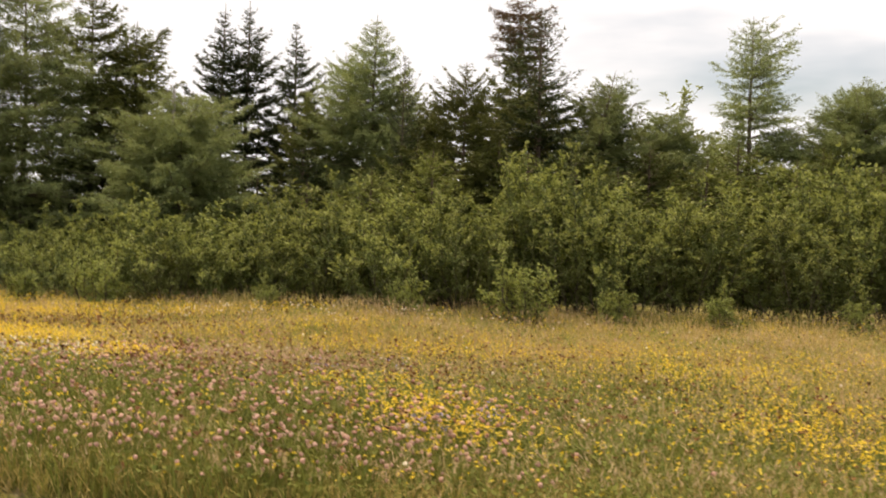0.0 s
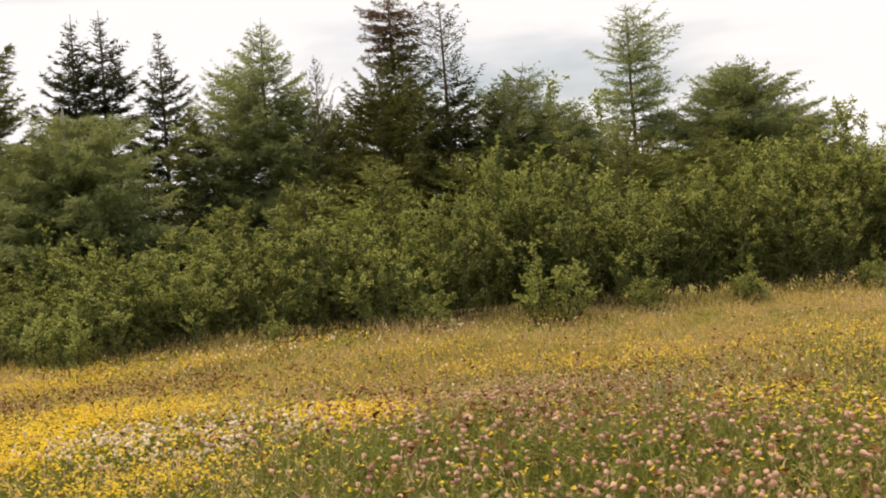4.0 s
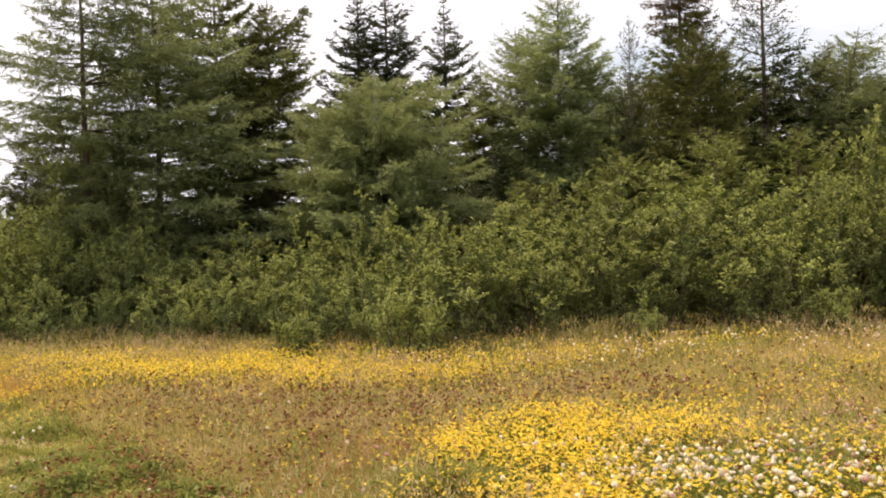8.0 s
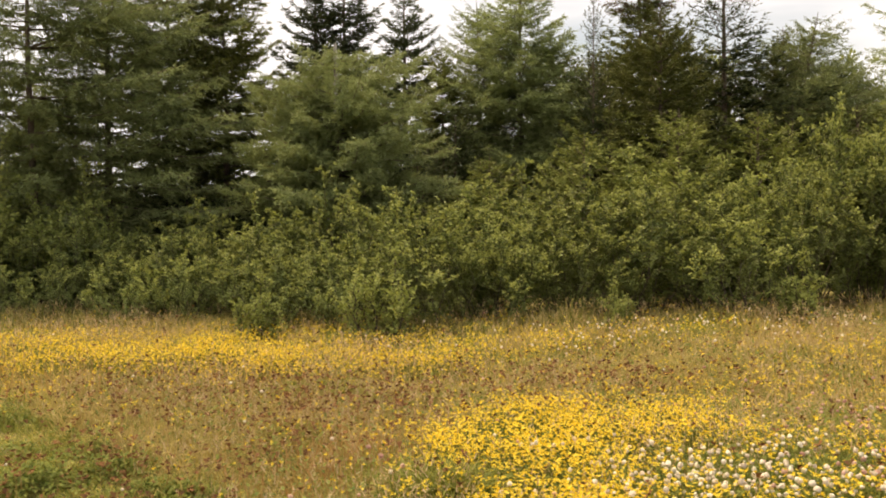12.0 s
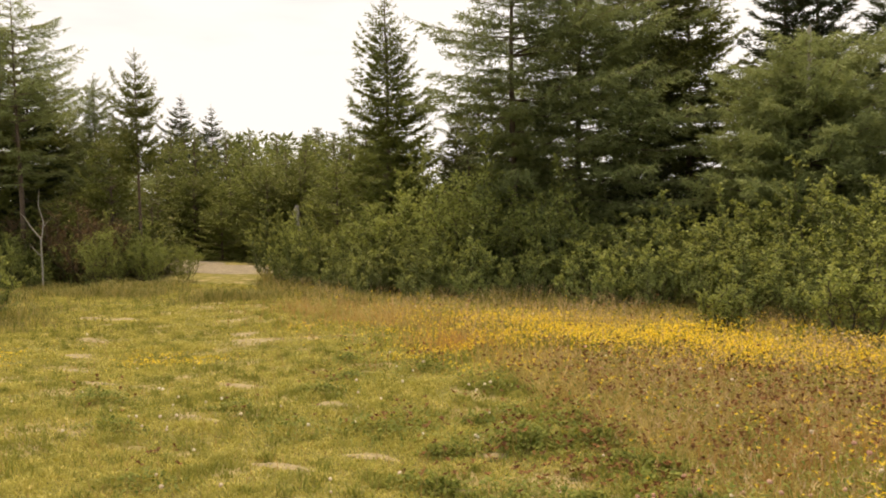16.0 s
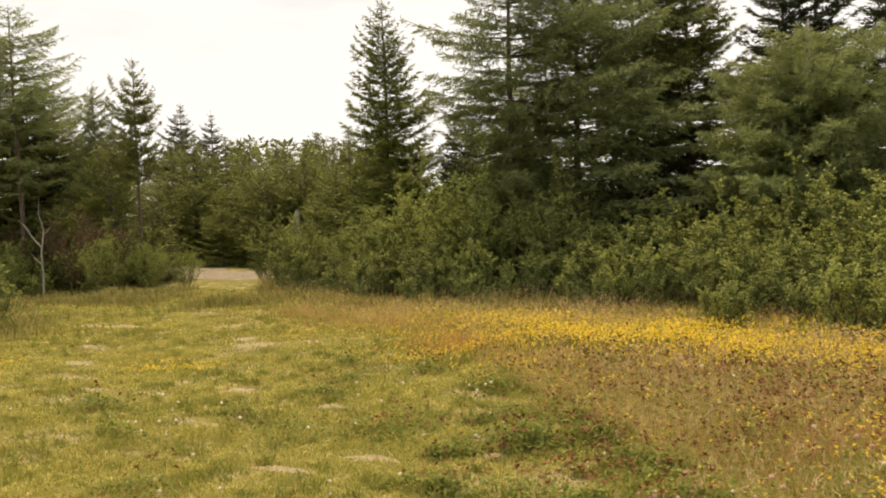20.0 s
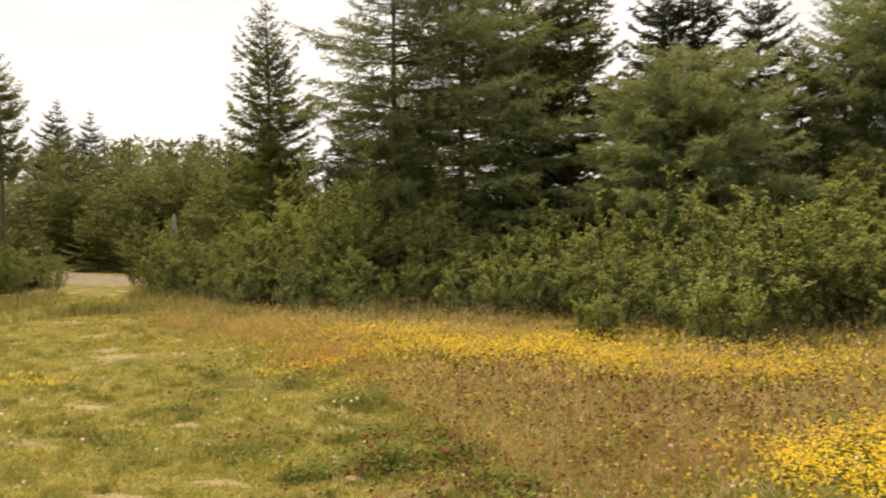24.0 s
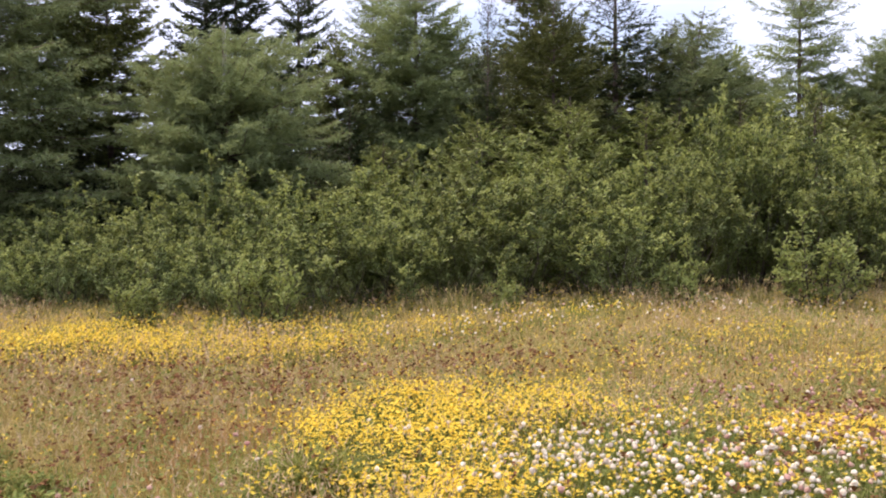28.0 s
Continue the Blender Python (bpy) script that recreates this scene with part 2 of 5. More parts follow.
def bent_blades(base, height, width, lean):
    """Grass blades of two pieces: a foot that stands and a tip that bows over."""
    n = len(base)
    a = rng.uniform(0, 2 * np.pi, n)
    out = np.stack([np.cos(a), np.sin(a), np.zeros(n)], 1)
    b = rng.uniform(0, 2 * np.pi, n)
    side = np.stack([np.cos(b), np.sin(b), np.zeros(n)], 1)
    h, w, l = (np.broadcast_to(np.asarray(q, float), (n,))[:, None] for q in (height, width, lean))
    up = np.array([[0, 0, 1.0]])
    mid = base + up * h * 0.6 + out * h * l * 0.35
    top = base + up * h * (1 - 0.25 * l) + out * h * l
    v = np.empty((n, 5, 3))
    v[:, 0], v[:, 1] = base - side * w / 2, base + side * w / 2
    v[:, 2], v[:, 3], v[:, 4] = mid + side * w * 0.4, mid - side * w * 0.4, top
    o = (np.arange(n) * 5)[:, None]
    f = np.concatenate([o + [0, 1, 2], o + [0, 2, 3], o + [3, 2, 4]])
    return v.reshape(-1, 3), f


def tubes(a, b, ra, rb, sides=3):
    """A thin tapered tube for each pair of ends; every tube is an island."""
    n = len(a)
    d = unit(b - a)
    ref = np.where(np.abs(d[:, 2:3]) > 0.9, np.array([[1.0, 0, 0]]), np.array([[0, 0, 1.0]]))
    u = unit(np.cross(d, ref))
    w = np.cross(d, u)
    ang = np.arange(sides) * 2 * np.pi / sides
    ring = u[:, None] * np.cos(ang)[None, :, None] + w[:, None] * np.sin(ang)[None, :, None]
    ra, rb = np.broadcast_to(ra, (n,)), np.broadcast_to(rb, (n,))
    v = np.concatenate([a[:, None] + ring * ra[:, None, None], b[:, None] + ring * rb[:, None, None]], 1)
    o = (np.arange(n) * 2 * sides)[:, None, None]
    k = np.arange(sides)
    k2 = (k + 1) % sides
    q1 = np.stack([k, k2, k2 + sides], 1)[None] + o
    q2 = np.stack([k, k2 + sides, k + sides], 1)[None] + o
    return v.reshape(-1, 3), np.concatenate([q1, q2], 1).reshape(-1, 3)


def joined(*pieces):
    vs, fs, n = [], [], 0
    for v, f in pieces:
        vs.append(v)
        fs.append(f + n)
        n += len(v)
    return np.concatenate(vs), np.concatenate(fs)


def smooth_trunk(points, radii, sides=8):
    """One closed tapered tube through the points."""
    p = np.asarray(points, float)
    t = unit(np.gradient(p, axis=0))
    u = unit(np.cross(t, np.array([[0.0, 1.0, 0.0]])))
    w = np.cross(t, u)
    ang = np.arange(sides) * 2 * np.pi / sides
    ring = u[:, None] * np.cos(ang)[None, :, None] + w[:, None] * np.sin(ang)[None, :, None]
    v = (p[:, None] + ring * np.asarray(radii)[:, None, None]).reshape(-1, 3)
    f = []
    for i in range(len(p) - 1):
        for k in range(sides):
            a, b = i * sides + k, i * sides + (k + 1) % sides
            f += [(a, b, b + sides), (a, b + sides, a + sides)]
    return v, np.array(f)


# ---------------------------------------------------------------- terrain


def lumps(x, y):
    """Slow unevenness of the ground, in metres."""
    return (0.030 * np.sin(x * 0.9 + 1.3 * np.sin(y * 0.5)) + 0.025 * np.sin(y * 1.1 + 0.8 * x + 2.0)
            + 0.012 * np.sin(2.7 * x - 1.9 * y))


def gz(x, y):
    """Height of the ground."""
    x, y = np.asarray(x, float), np.asarray(y, float)
    near = np.exp(-((x + 2) ** 2 + (y - 7) ** 2) / 500.0)
    tilt = np.where(x < -2, 0.009, 0.010) * np.clip(x + 2.0, -8, 8)
    bank = 0.24 * np.exp(-0.5 * (((x - 3.2) / 2.0) ** 2 + ((y - 2.4) / 1.4) ** 2))
    hill = 26.0 * np.exp(-0.5 * (((x - 240) / 60) ** 2 + ((y - 205) / 60) ** 2))
    return lumps(x, y) * near + tilt + bank + hill


def build_ground():
    s = np.linspace(-1, 1, 181)
    ax = np.sign(s) * (np.abs(s) * 22 + np.abs(s) ** 9 * 1600)
    X, Y = np.meshgrid(ax, ax + 7, indexing="ij")
    Z = gz(X, Y)
    n = len(ax)
    v = np.stack([X, Y, Z], -1).reshape(-1, 3)
    i = (np.arange(n - 1)[:, None] * n + np.arange(n - 1)[None]).ravel()
    f = np.stack([i, i + n, i + n + 1, i + 1], 1)
    ob = new("ground", raw_mesh("ground", v, f, M_SOIL, smooth=True))
    tagged(ob, "uneven sandy ground with thin moss and straw", "ground", kind="structure")


build_ground()


def build_road():
    """A pale gravel track that crosses behind the gap in the trees."""
    c = np.array([(-4, 23.5), (-8, 20.4), (-12, 18.7), (-15.0, 18.3), (-17.6, 18.9), (-20.5, 20.8), (-22.5, 25), (-24, 34)], float)
    tt = np.linspace(0, len(c) - 1, 60)
    px, py = np.interp(tt, range(len(c)), c[:, 0]), np.interp(tt, range(len(c)), c[:, 1])
    p = np.stack([px, py], 1)
    d = unit(np.gradient(p, axis=0))
    nrm = np.stack([-d[:, 1], d[:, 0]], 1)
    rows = []
    for k in np.linspace(-1, 1, 7):
        q = p + nrm * (1.3 * k + 0.12 * np.sin(tt * 9 + k)[:, None] * abs(k))
        rows.append(np.column_stack([q, gz(q[:, 0], q[:, 1]) + 0.03 - 0.028 * abs(k) ** 3]))
    v = np.stack(rows, 1).reshape(-1, 3)
    i = (np.arange(59)[:, None] * 7 + np.arange(6)[None]).ravel()
    f = np.stack([i, i + 7, i + 8, i + 1], 1)
    ob = new("road", raw_mesh("road", v, f, M_GRAVEL, smooth=True))
    tagged(ob, "pale gravel track crossing behind the clearing", "road", kind="structure")


build_road()

BARE = [(-10.9, 9.65, 0.35, 0.16, 1.0), (-10.4, 9.85, 0.25, 0.14, 1.0), (-8.5, 7.25, 0.28, 0.16, 0.9), (-6.9, 5.95, 0.30, 0.10, 0.8), (-10.4, 11.8, 0.35, 0.22, 0.9), (-8.7, 10.1, 0.26, 0.24, 0.9), (-7.25, 8.75, 0.34, 0.30, 1.0), (-7.8, 9.3, 0.25, 0.2, 0.8),
        (-3.35, 4.95, 0.22, 0.08, 1.0), (-3.75, 4.55, 0.28, 0.07, 1.0), (-2.6, 5.2, 0.12, 0.07, 1.0), (-2.55, 4.55, 0.14, 0.05, 0.9), (-5.6, 6.4, 0.28, 0.10, 0.8), (-7.7, 6.6, 0.35, 0.11, 0.8), (-5.0, 5.2, 0.32, 0.08, 0.7), (-4.3, 6.0, 0.2, 0.08, 0.7), (-9.3, 8.2, 0.35, 0.13, 0.8)]


def sand_patch(cx, cy, rx, ry):
    """A low irregular spot of bare sand and stones in the turf."""
    n = 22
    a = np.arange(n) * 2 * np.pi / n
    k = 1 + 0.22 * np.sin(3 * a + cx) + 0.16 * np.sin(5 * a + 2 * cy) + rng.normal(0, 0.07, n)
    v = [(cx, cy, float(gz(cx, cy)) + 0.014)]
    for f, lift in ((0.55, 0.012), (1.0, 0.002)):
        x, y = cx + rx * f * k * np.cos(a), cy + ry * f * k * np.sin(a)
        v += list(zip(x, y, gz(x, y) + lift))
    t = [(0, 1 + i, 1 + (i + 1) % n) for i in range(n)]
    for i in range(n):
        j = (i + 1) % n
        t += [(1 + i, 1 + n + i, 1 + n + j), (1 + i, 1 + n + j, 1 + j)]
    ob = new("sand_patch", raw_mesh("sand_patch", np.array(v), np.array(t), M_SAND, smooth=True))
    tagged(ob, "bare pale sandy patch in the turf", "ground", kind="structure")


for cx, cy, sx, sy, amp in BARE:
    sand_patch(cx, cy, sx * 0.8, sy * 0.9)

# ---------------------------------------------------------------- conifers
# How each sort grows. base: where the living crown begins, as a share of the height; prof: reach of the limbs at shares of the
# height; gap: height between whorls, low and high; limbs: in a whorl; rise: slope of the limbs, low and high; sag, curl: bow of
# the limbs; foot: share of a limb that is bare; twig: length of side twigs; flat: how flat the sprays lie; dens: needles a metre
HABIT = {
    "spire": dict(base=0.10, prof=((0, 0.85), (0.15, 1.0), (0.5, 0.64), (0.75, 0.33), (0.9, 0.12), (1, 0.02)), gap=(0.36, 0.21), limbs=7, rise=(0.02, 0.75), sag=0.22, curl=0.22, foot=0.14, twig=0.42, flat=0.40, dens=88, ragged=0.16),
    "spruce": dict(base=0.08, prof=((0, 0.9), (0.2, 1.0), (0.5, 0.78), (0.78, 0.42), (0.93, 0.15), (1, 0.02)), gap=(0.30, 0.18), limbs=6, rise=(-0.05, 0.80), sag=0.25, curl=0.30, foot=0.18, twig=0.42, flat=0.55, dens=84, ragged=0.22),
    "ragged": dict(base=0.32, prof=((0, 0.55), (0.30, 0.80), (0.5, 1.0), (0.66, 0.76), (0.85, 0.36), (0.95, 0.13), (1, 0.02)), gap=(0.33, 0.19), limbs=6, rise=(-0.25, 0.60), sag=0.20, curl=0.32, foot=0.18, twig=0.44, flat=0.50, dens=84, ragged=0.24),
    "larch": dict(base=0.12, prof=((0, 0.8), (0.2, 1.0), (0.5, 0.92), (0.72, 0.70), (0.88, 0.42), (0.96, 0.20), (1, 0.03)), gap=(0.25, 0.20), limbs=6, rise=(0.02, 0.50), sag=0.20, curl=0.12, foot=0.12, twig=0.40, flat=0.75, dens=56, ragged=0.36),
    "wispy": dict(base=0.14, prof=((0, 0.8), (0.15, 1.0), (0.45, 0.96), (0.60, 0.88), (0.84, 0.80), (0.94, 0.46), (1, 0.05)), gap=(0.27, 0.29), limbs=6, rise=(-0.04, 0.34), sag=0.15, curl=0.12, foot=0.12, twig=0.38, flat=0.70, dens=74, ragged=0.40),
    "dome": dict(base=0.06, prof=((0, 0.75), (0.2, 0.98), (0.45, 1.0), (0.65, 0.88), (0.82, 0.66), (0.93, 0.40), (1, 0.08)), gap=(0.22, 0.17), limbs=7, rise=(0.04, 0.38), sag=0.24, curl=0.08, foot=0.12, twig=0.40, flat=0.85, dens=78, ragged=0.20),
    "plume": dict(base=0.08, prof=((0, 0.8), (0.2, 1.0), (0.5, 0.88), (0.68, 0.64), (0.82, 0.38), (0.93, 0.14), (1, 0.02)), gap=(0.22, 0.18), limbs=7, rise=(0.02, 0.60), sag=0.20, curl=0.10, foot=0.14, twig=0.42, flat=0.6, dens=80, ragged=0.18),
    "high_larch": dict(base=0.40, prof=((0, 0.20), (0.34, 0.4), (0.52, 0.85), (0.7, 1.0), (0.86, 0.75), (0.95, 0.35), (1, 0.05)), gap=(0.36, 0.30), limbs=6, rise=(-0.02, 0.40), sag=0.15, curl=0.12, foot=0.14, twig=0.38, flat=0.5, dens=60, ragged=0.36),
    "fir": dict(base=0.05, prof=((0, 0.95), (0.2, 1.0), (0.5, 0.72), (0.78, 0.38), (0.93, 0.14), (1, 0.02)), gap=(0.24, 0.16), limbs=7, rise=(0.0, 0.85), sag=0.24, curl=0.28, foot=0.14, twig=0.42, flat=0.6, dens=84, ragged=0.18),
    "bare": dict(base=0.10, prof=((0, 0.9), (0.3, 1.0), (0.55, 0.75), (0.8, 0.42), (0.94, 0.20), (1, 0.03)), gap=(0.30, 0.20), limbs=6, rise=(0.02, 0.85), sag=0.18, curl=0.30, foot=0.22, twig=0.32, flat=0.5, dens=74, ragged=0.26, thin=0.66),
    "high": dict(base=0.42, prof=((0, 0.20), (0.40, 0.45), (0.5, 1.0), (0.7, 0.85), (0.86, 0.45), (0.95, 0.18), (1, 0.03)), gap=(0.26, 0.18), limbs=7, rise=(-0.05, 0.70), sag=0.22, curl=0.28, foot=0.16, twig=0.40, flat=0.55, dens=78, ragged=0.24),
    "young": dict(base=0.03, prof=((0, 0.95), (0.2, 1.0), (0.5, 0.76), (0.8, 0.38), (0.94, 0.13), (1, 0.02)), gap=(0.23, 0.15), limbs=6, rise=(0.08, 0.90), sag=0.22, curl=0.22, foot=0.16, twig=0.42, flat=0.55, dens=54, ragged=0.2),
}


def conifer(seed, height, reach, kind):
    """Arrays of a trunk, its branchwork and its needles. Limbs stand in whorls; the sprays lie flat along them, with air between the tiers."""
    g = np.random.default_rng(seed)
    b = HABIT[kind]
    soft = kind in ("larch", "wispy", "dome", "plume", "high_larch")
    n = 12
    hz = np.linspace(0, height, n)
    bend = np.cumsum(g.normal(0, 0.010 * height / 6, (n, 2)), 0)
    trunk = smooth_trunk(np.column_stack([bend, hz]), (0.0085 * height + 0.012) * (1 - hz / height) ** 0.85 + 0.005)
    tiers, z = [], height * 0.03
    while z < height * 0.975:
        q = z / height
        tiers.append((z, 1.0, b["limbs"]))
        step = (b["gap"][0] + (b["gap"][1] - b["gap"][0]) * q) * g.uniform(0.8, 1.25)
        if g.random() < 0.7:
            tiers.append((z + step * g.uniform(0.35, 0.65), 0.70 if soft else 0.50, 4 if soft else 3))
        z += step
    A, B, RA, RB, TA, TB, NB, NT, NW = [], [], [], [], [], [], [], [], []
    lobe = g.uniform(0, 2 * np.pi, 3)
    up = np.array([0, 0, 1.0])
    for z, share, limbs in tiers:
        q = z / height
        living = q > b["base"] * g.uniform(0.85, 1.1)
        a0 = g.uniform(0, 2 * np.pi)
        tier = g.uniform(1 - b["ragged"], 1 + 0.6 * b["ragged"])
        for k in range(limbs):
            a = a0 + 2 * np.pi * k / limbs + g.normal(0, 0.28)
            wave = 1 + b["ragged"] * (0.6 * math.sin(a + lobe[0] + 4 * q) + 0.5 * math.sin(2 * a + lobe[1] - 7 * q))
            L = reach * np.interp(q, [p[0] for p in b["prof"]], [p[1] for p in b["prof"]]) * share * tier * wave * g.uniform(1 - 1.1 * b["ragged"], 1.08)
            L = max(0.04, L) * (1.0 if living else g.uniform(0.25, 0.65))
            zz = min(z + g.normal(0, 0.025), 0.985 * height)
            root = np.array([np.interp(zz, hz, bend[:, 0]), np.interp(zz, hz, bend[:, 1]), zz])
            out, side = np.array([math.cos(a), math.sin(a), 0]), np.array([-math.sin(a), math.cos(a), 0])
            rise = b["rise"][0] + (b["rise"][1] - b["rise"][0]) * q ** 1.6 + g.normal(0, 0.07)
            s = np.linspace(0, 1, 6)
            pts = root + out * (L * s)[:, None] + up * (L * (rise * s - b["sag"] * (1 - q) * s ** 1.4 + b["curl"] * s ** 3))[:, None]
            pts[1:] += g.normal(0, 0.022 * L, (5, 3)) * np.array([1, 1, 0.7])
            A.append(pts[:-1]); B.append(pts[1:])
            rr = (0.003 + 0.007 * L) * (1 - 0.8 * s)
            RA.append(rr[:-1]); RB.append(rr[1:])
            if not living and g.random() < 0.75:
                continue
            m = max(5, int(2 * L / 0.062))
            st = np.sort(g.uniform(b["foot"] if L > 0.25 else 0.02, 1.0, m))
            tb = np.stack([np.interp(st, s, pts[:, i]) for i in range(3)], 1)
            sg = np.where(np.arange(m) % 2, 1.0, -1.0)[:, None]
            tl = (0.03 + b["twig"] * L * (1.08 - st) ** 0.8 * np.minimum(1.0, 0.35 + 2.2 * st) * g.uniform(0.5, 1.1, m))[:, None]
            hang = g.normal(-0.04 if not soft else -0.20, 0.10 if not soft else 0.24, (m, 1))
            td = unit(out * g.uniform(0.5, 1.0, (m, 1)) + side * sg * g.uniform(0.55, 1.0, (m, 1)) + up * (hang + rise * 0.5))
            TA.append(tb); TB.append(tb + td * tl)
            thin = (1.0 if q < b.get("thin", 2) else 0.30) * (1.0 if living else 0.25)
            if kind == "wispy" and q > 0.55:
                thin *= 0.75
            cnt = np.maximum(2, (tl[:, 0] * b["dens"] * thin).astype(int))
            own = np.repeat(np.arange(m), cnt)
            o = len(own)
            near = tb[own] + td[own] * tl[own] * g.uniform(0.0, 1.0, (o, 1))
            jit = unit(g.normal(0, 1, (o, 3))) * np.array([1, 1, b["flat"]])
            size = 0.55 + 0.45 * min(1, L / 0.5)
            NB.append(near); NT.append(near + unit(td[own] * 0.9 + jit) * g.uniform(0.05, 0.115, (o, 1)) * size); NW.append(np.full(o, (0.024 if not soft else 0.016) * size))
    twigs = blades(np.concatenate(TA), np.concatenate(TB), 0.007)
    wood = joined(tubes(np.concatenate(A), np.concatenate(B), np.concatenate(RA), np.concatenate(RB)), twigs)
    base, tip, w = np.concatenate(NB), np.concatenate(NT), np.concatenate(NW)
    across = unit(np.cross(tip - base, g.normal(0, 0.45, base.shape) + np.array([0, 0, 0.8])))
    return trunk, wood, blades(base, tip, w, across)


def conifer_thing(name, seed, height, reach, kind, needles, label, category="tree", group=""):
    trunk, wood, green = conifer(seed, height, reach, kind)
    root = new(name)
    tagged(root, label, category, group)
    part("trunk", raw_mesh("trunk", *trunk, M_BARK, smooth=True), root)
    part("branchwork", raw_mesh("branchwork", *wood, M_BARK), root)
    part("crown", raw_mesh("crown", *green, needles), root)
    return root


PROTO = {}


def tree(key, x, y, height, label="", wide=1.0, turn=None, lean=0.0, way=0.0):
    """Stands a tree of one of the sorts at x, y. wide: how far its limbs reach, against the sort's own shape."""
    sort = SORTS[key]
    if key not in PROTO:
        PROTO[key] = [conifer_thing(sort[0], *sort[1:]), False]
    base, used = PROTO[key]
    s = height / sort[2]
    if used:
        ob = copy_thing(base, Matrix.Identity(4))
    else:
        ob, PROTO[key][1] = base, True
    t = rng.uniform(0, 360) if turn is None else turn
    ob.matrix_basis = Matrix.Translation((x, y, float(gz(x, y)) - 0.04)) @ Matrix.Rotation(radians(lean), 4, Vector((-math.sin(radians(way)), math.cos(radians(way)), 0))) @ Matrix.Rotation(radians(t), 4, "Z") @ Matrix.Diagonal((s * wide, s * wide, s, 1))
    if label:
        tagged(ob, label)
    return ob


G = "trees at the edge of the clearing"
SORTS = {
    "spruce_a": ("spruce_tree", 11, 6.0, 1.95, "spruce", M_SPRUCE, "green spruce with pointed top behind the shrubs", "tree", G),
    "track_spruce": ("spruce_tree", 16, 5.4, 1.30, "fir", M_YOUNG, "green spruce with pointed top by the track", "tree", G),
    "spruce_b": ("spruce_tree", 12, 6.0, 1.75, "ragged", M_SPRUCE, "dark green spruce with ragged limbs", "tree", G),
    "spruce_d": ("spruce_tree", 17, 6.2, 1.65, "ragged", M_SPRUCE, "spruce with a brown trunk and ragged limbs", "tree", G),
    "rusty_spruce": ("spruce_tree", 19, 5.2, 1.7, "ragged", M_SPRUCE, "green spruce with a rusty brown top", "tree", G),
    "spruce_c": ("spruce_tree", 13, 6.0, 1.75, "spire", M_DARK, "slim dark spruce spire", "tree", G),
    "spruce_e": ("spruce_tree", 18, 6.5, 1.85, "spire", M_DARK, "slim dark spruce with clear tiers of limbs", "tree", G),
    "larch_a": ("larch_tree", 21, 6.9, 2.0, "wispy", M_LARCH, "feathery green larch with sweeping limbs", "tree", G),
    "larch_b": ("larch_tree", 22, 6.0, 2.20, "larch", M_LARCH, "light green larch with soft layered limbs", "tree", G),
    "larch_d": ("larch_tree", 24, 6.2, 1.9, "plume", M_LARCH, "dense light green larch with a narrow top", "tree", G),
    "larch_e": ("larch_tree", 25, 6.4, 1.75, "larch", M_LARCH, "tall larch with long ragged limbs", "tree", G),
    "larch_c": ("larch_tree", 23, 4.2, 2.05, "dome", M_LARCH, "broad light green larch with layered limbs", "tree", G),
    "larch_f": ("larch_tree", 26, 4.8, 2.1, "dome", M_LARCH, "flat-topped broad green larch", "tree", G),
    "bare": ("spruce_tree", 31, 6.0, 1.55, "bare", M_DARK, "thin spruce with half-bare top", "tree", G),
    "spruce_far": ("spruce_tree", 14, 2.9, 0.85, "young", M_YOUNG, "green spruce in the woods beyond the track", "tree", G),
    "young": ("young_spruce", 41, 2.6, 1.10, "young", M_YOUNG, "young bushy green spruce in the undergrowth", "tree", G),
    # same young tree, with the shade under the larches put into its colour
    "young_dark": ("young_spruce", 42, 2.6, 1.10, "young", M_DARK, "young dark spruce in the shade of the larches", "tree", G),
    "tall_bole": ("spruce_tree", 51, 5.0, 1.0, "high", M_SPRUCE, "slender spruce with bare lower trunk", "tree", G),
    "pine_like": ("larch_tree", 27, 6.2, 1.75, "high_larch", M_LARCH, "tall larch with a bare lower trunk", "tree", G),
}
tree("track_spruce", -9.7, 16.5, 5.95, "", 1.0)
tree("larch_a", -6.3, 15.0, 6.9, "tall feathery larch with sweeping limbs", 1.0, 40)
tree("larch_b", -5.5, 16.2, 6.7, "tall larch with soft layered limbs", 1.1)
tree("spruce_a", -8.4, 17.6, 3.6, "low dark spruce between taller trees", 1.1)
tree("spruce_a", -7.2, 17.3, 3.9, "low dark spruce between taller trees", 1.0)
tree("spruce_b", -4.9, 18.0, 7.0, "", 1.0)
tree("spruce_d", -3.95, 18.2, 6.2, "", 1.0, 200)
tree("larch_c", -1.9, 15.7, 3.7, "broad light green larch behind another", 0.9)
tree("larch_c", -1.5, 15.05, 4.0, "broad light green larch with a broken grey top", 1.0, 30)
tree("spruce_c", -2.36, 19.6, 6.95, "", 0.98)
tree("spruce_c", -1.75, 19.8, 7.1, "", 0.98, 80)
tree("spruce_e", -0.40, 19.7, 6.55, "", 1.0)
tree("spruce_d", 0.3, 18.4, 4.7, "", 0.85)
tree("larch_d", 1.9, 18.3, 6.35, "", 1.0)
tree("larch_b", 1.1, 18.9, 5.6, "light green larch close behind another", 0.75, 250)
tree("spruce_a", 2.6, 19.2, 5.0, "dark spruce behind a larch", 0.8)
tree("bare", 2.9, 16.2, 5.05, "", 0.55)
RUSTY = tree("rusty_spruce", 5.2, 22.0, 6.75, "", 1.15, 130)
tree("spruce_a", 4.15, 16.6, 5.0, "", 1.0)
tree("bare", 5.75, 17.9, 6.4, "", 1.2)
tree("spruce_c", 7.6, 20.8, 5.0, "", 1.1)
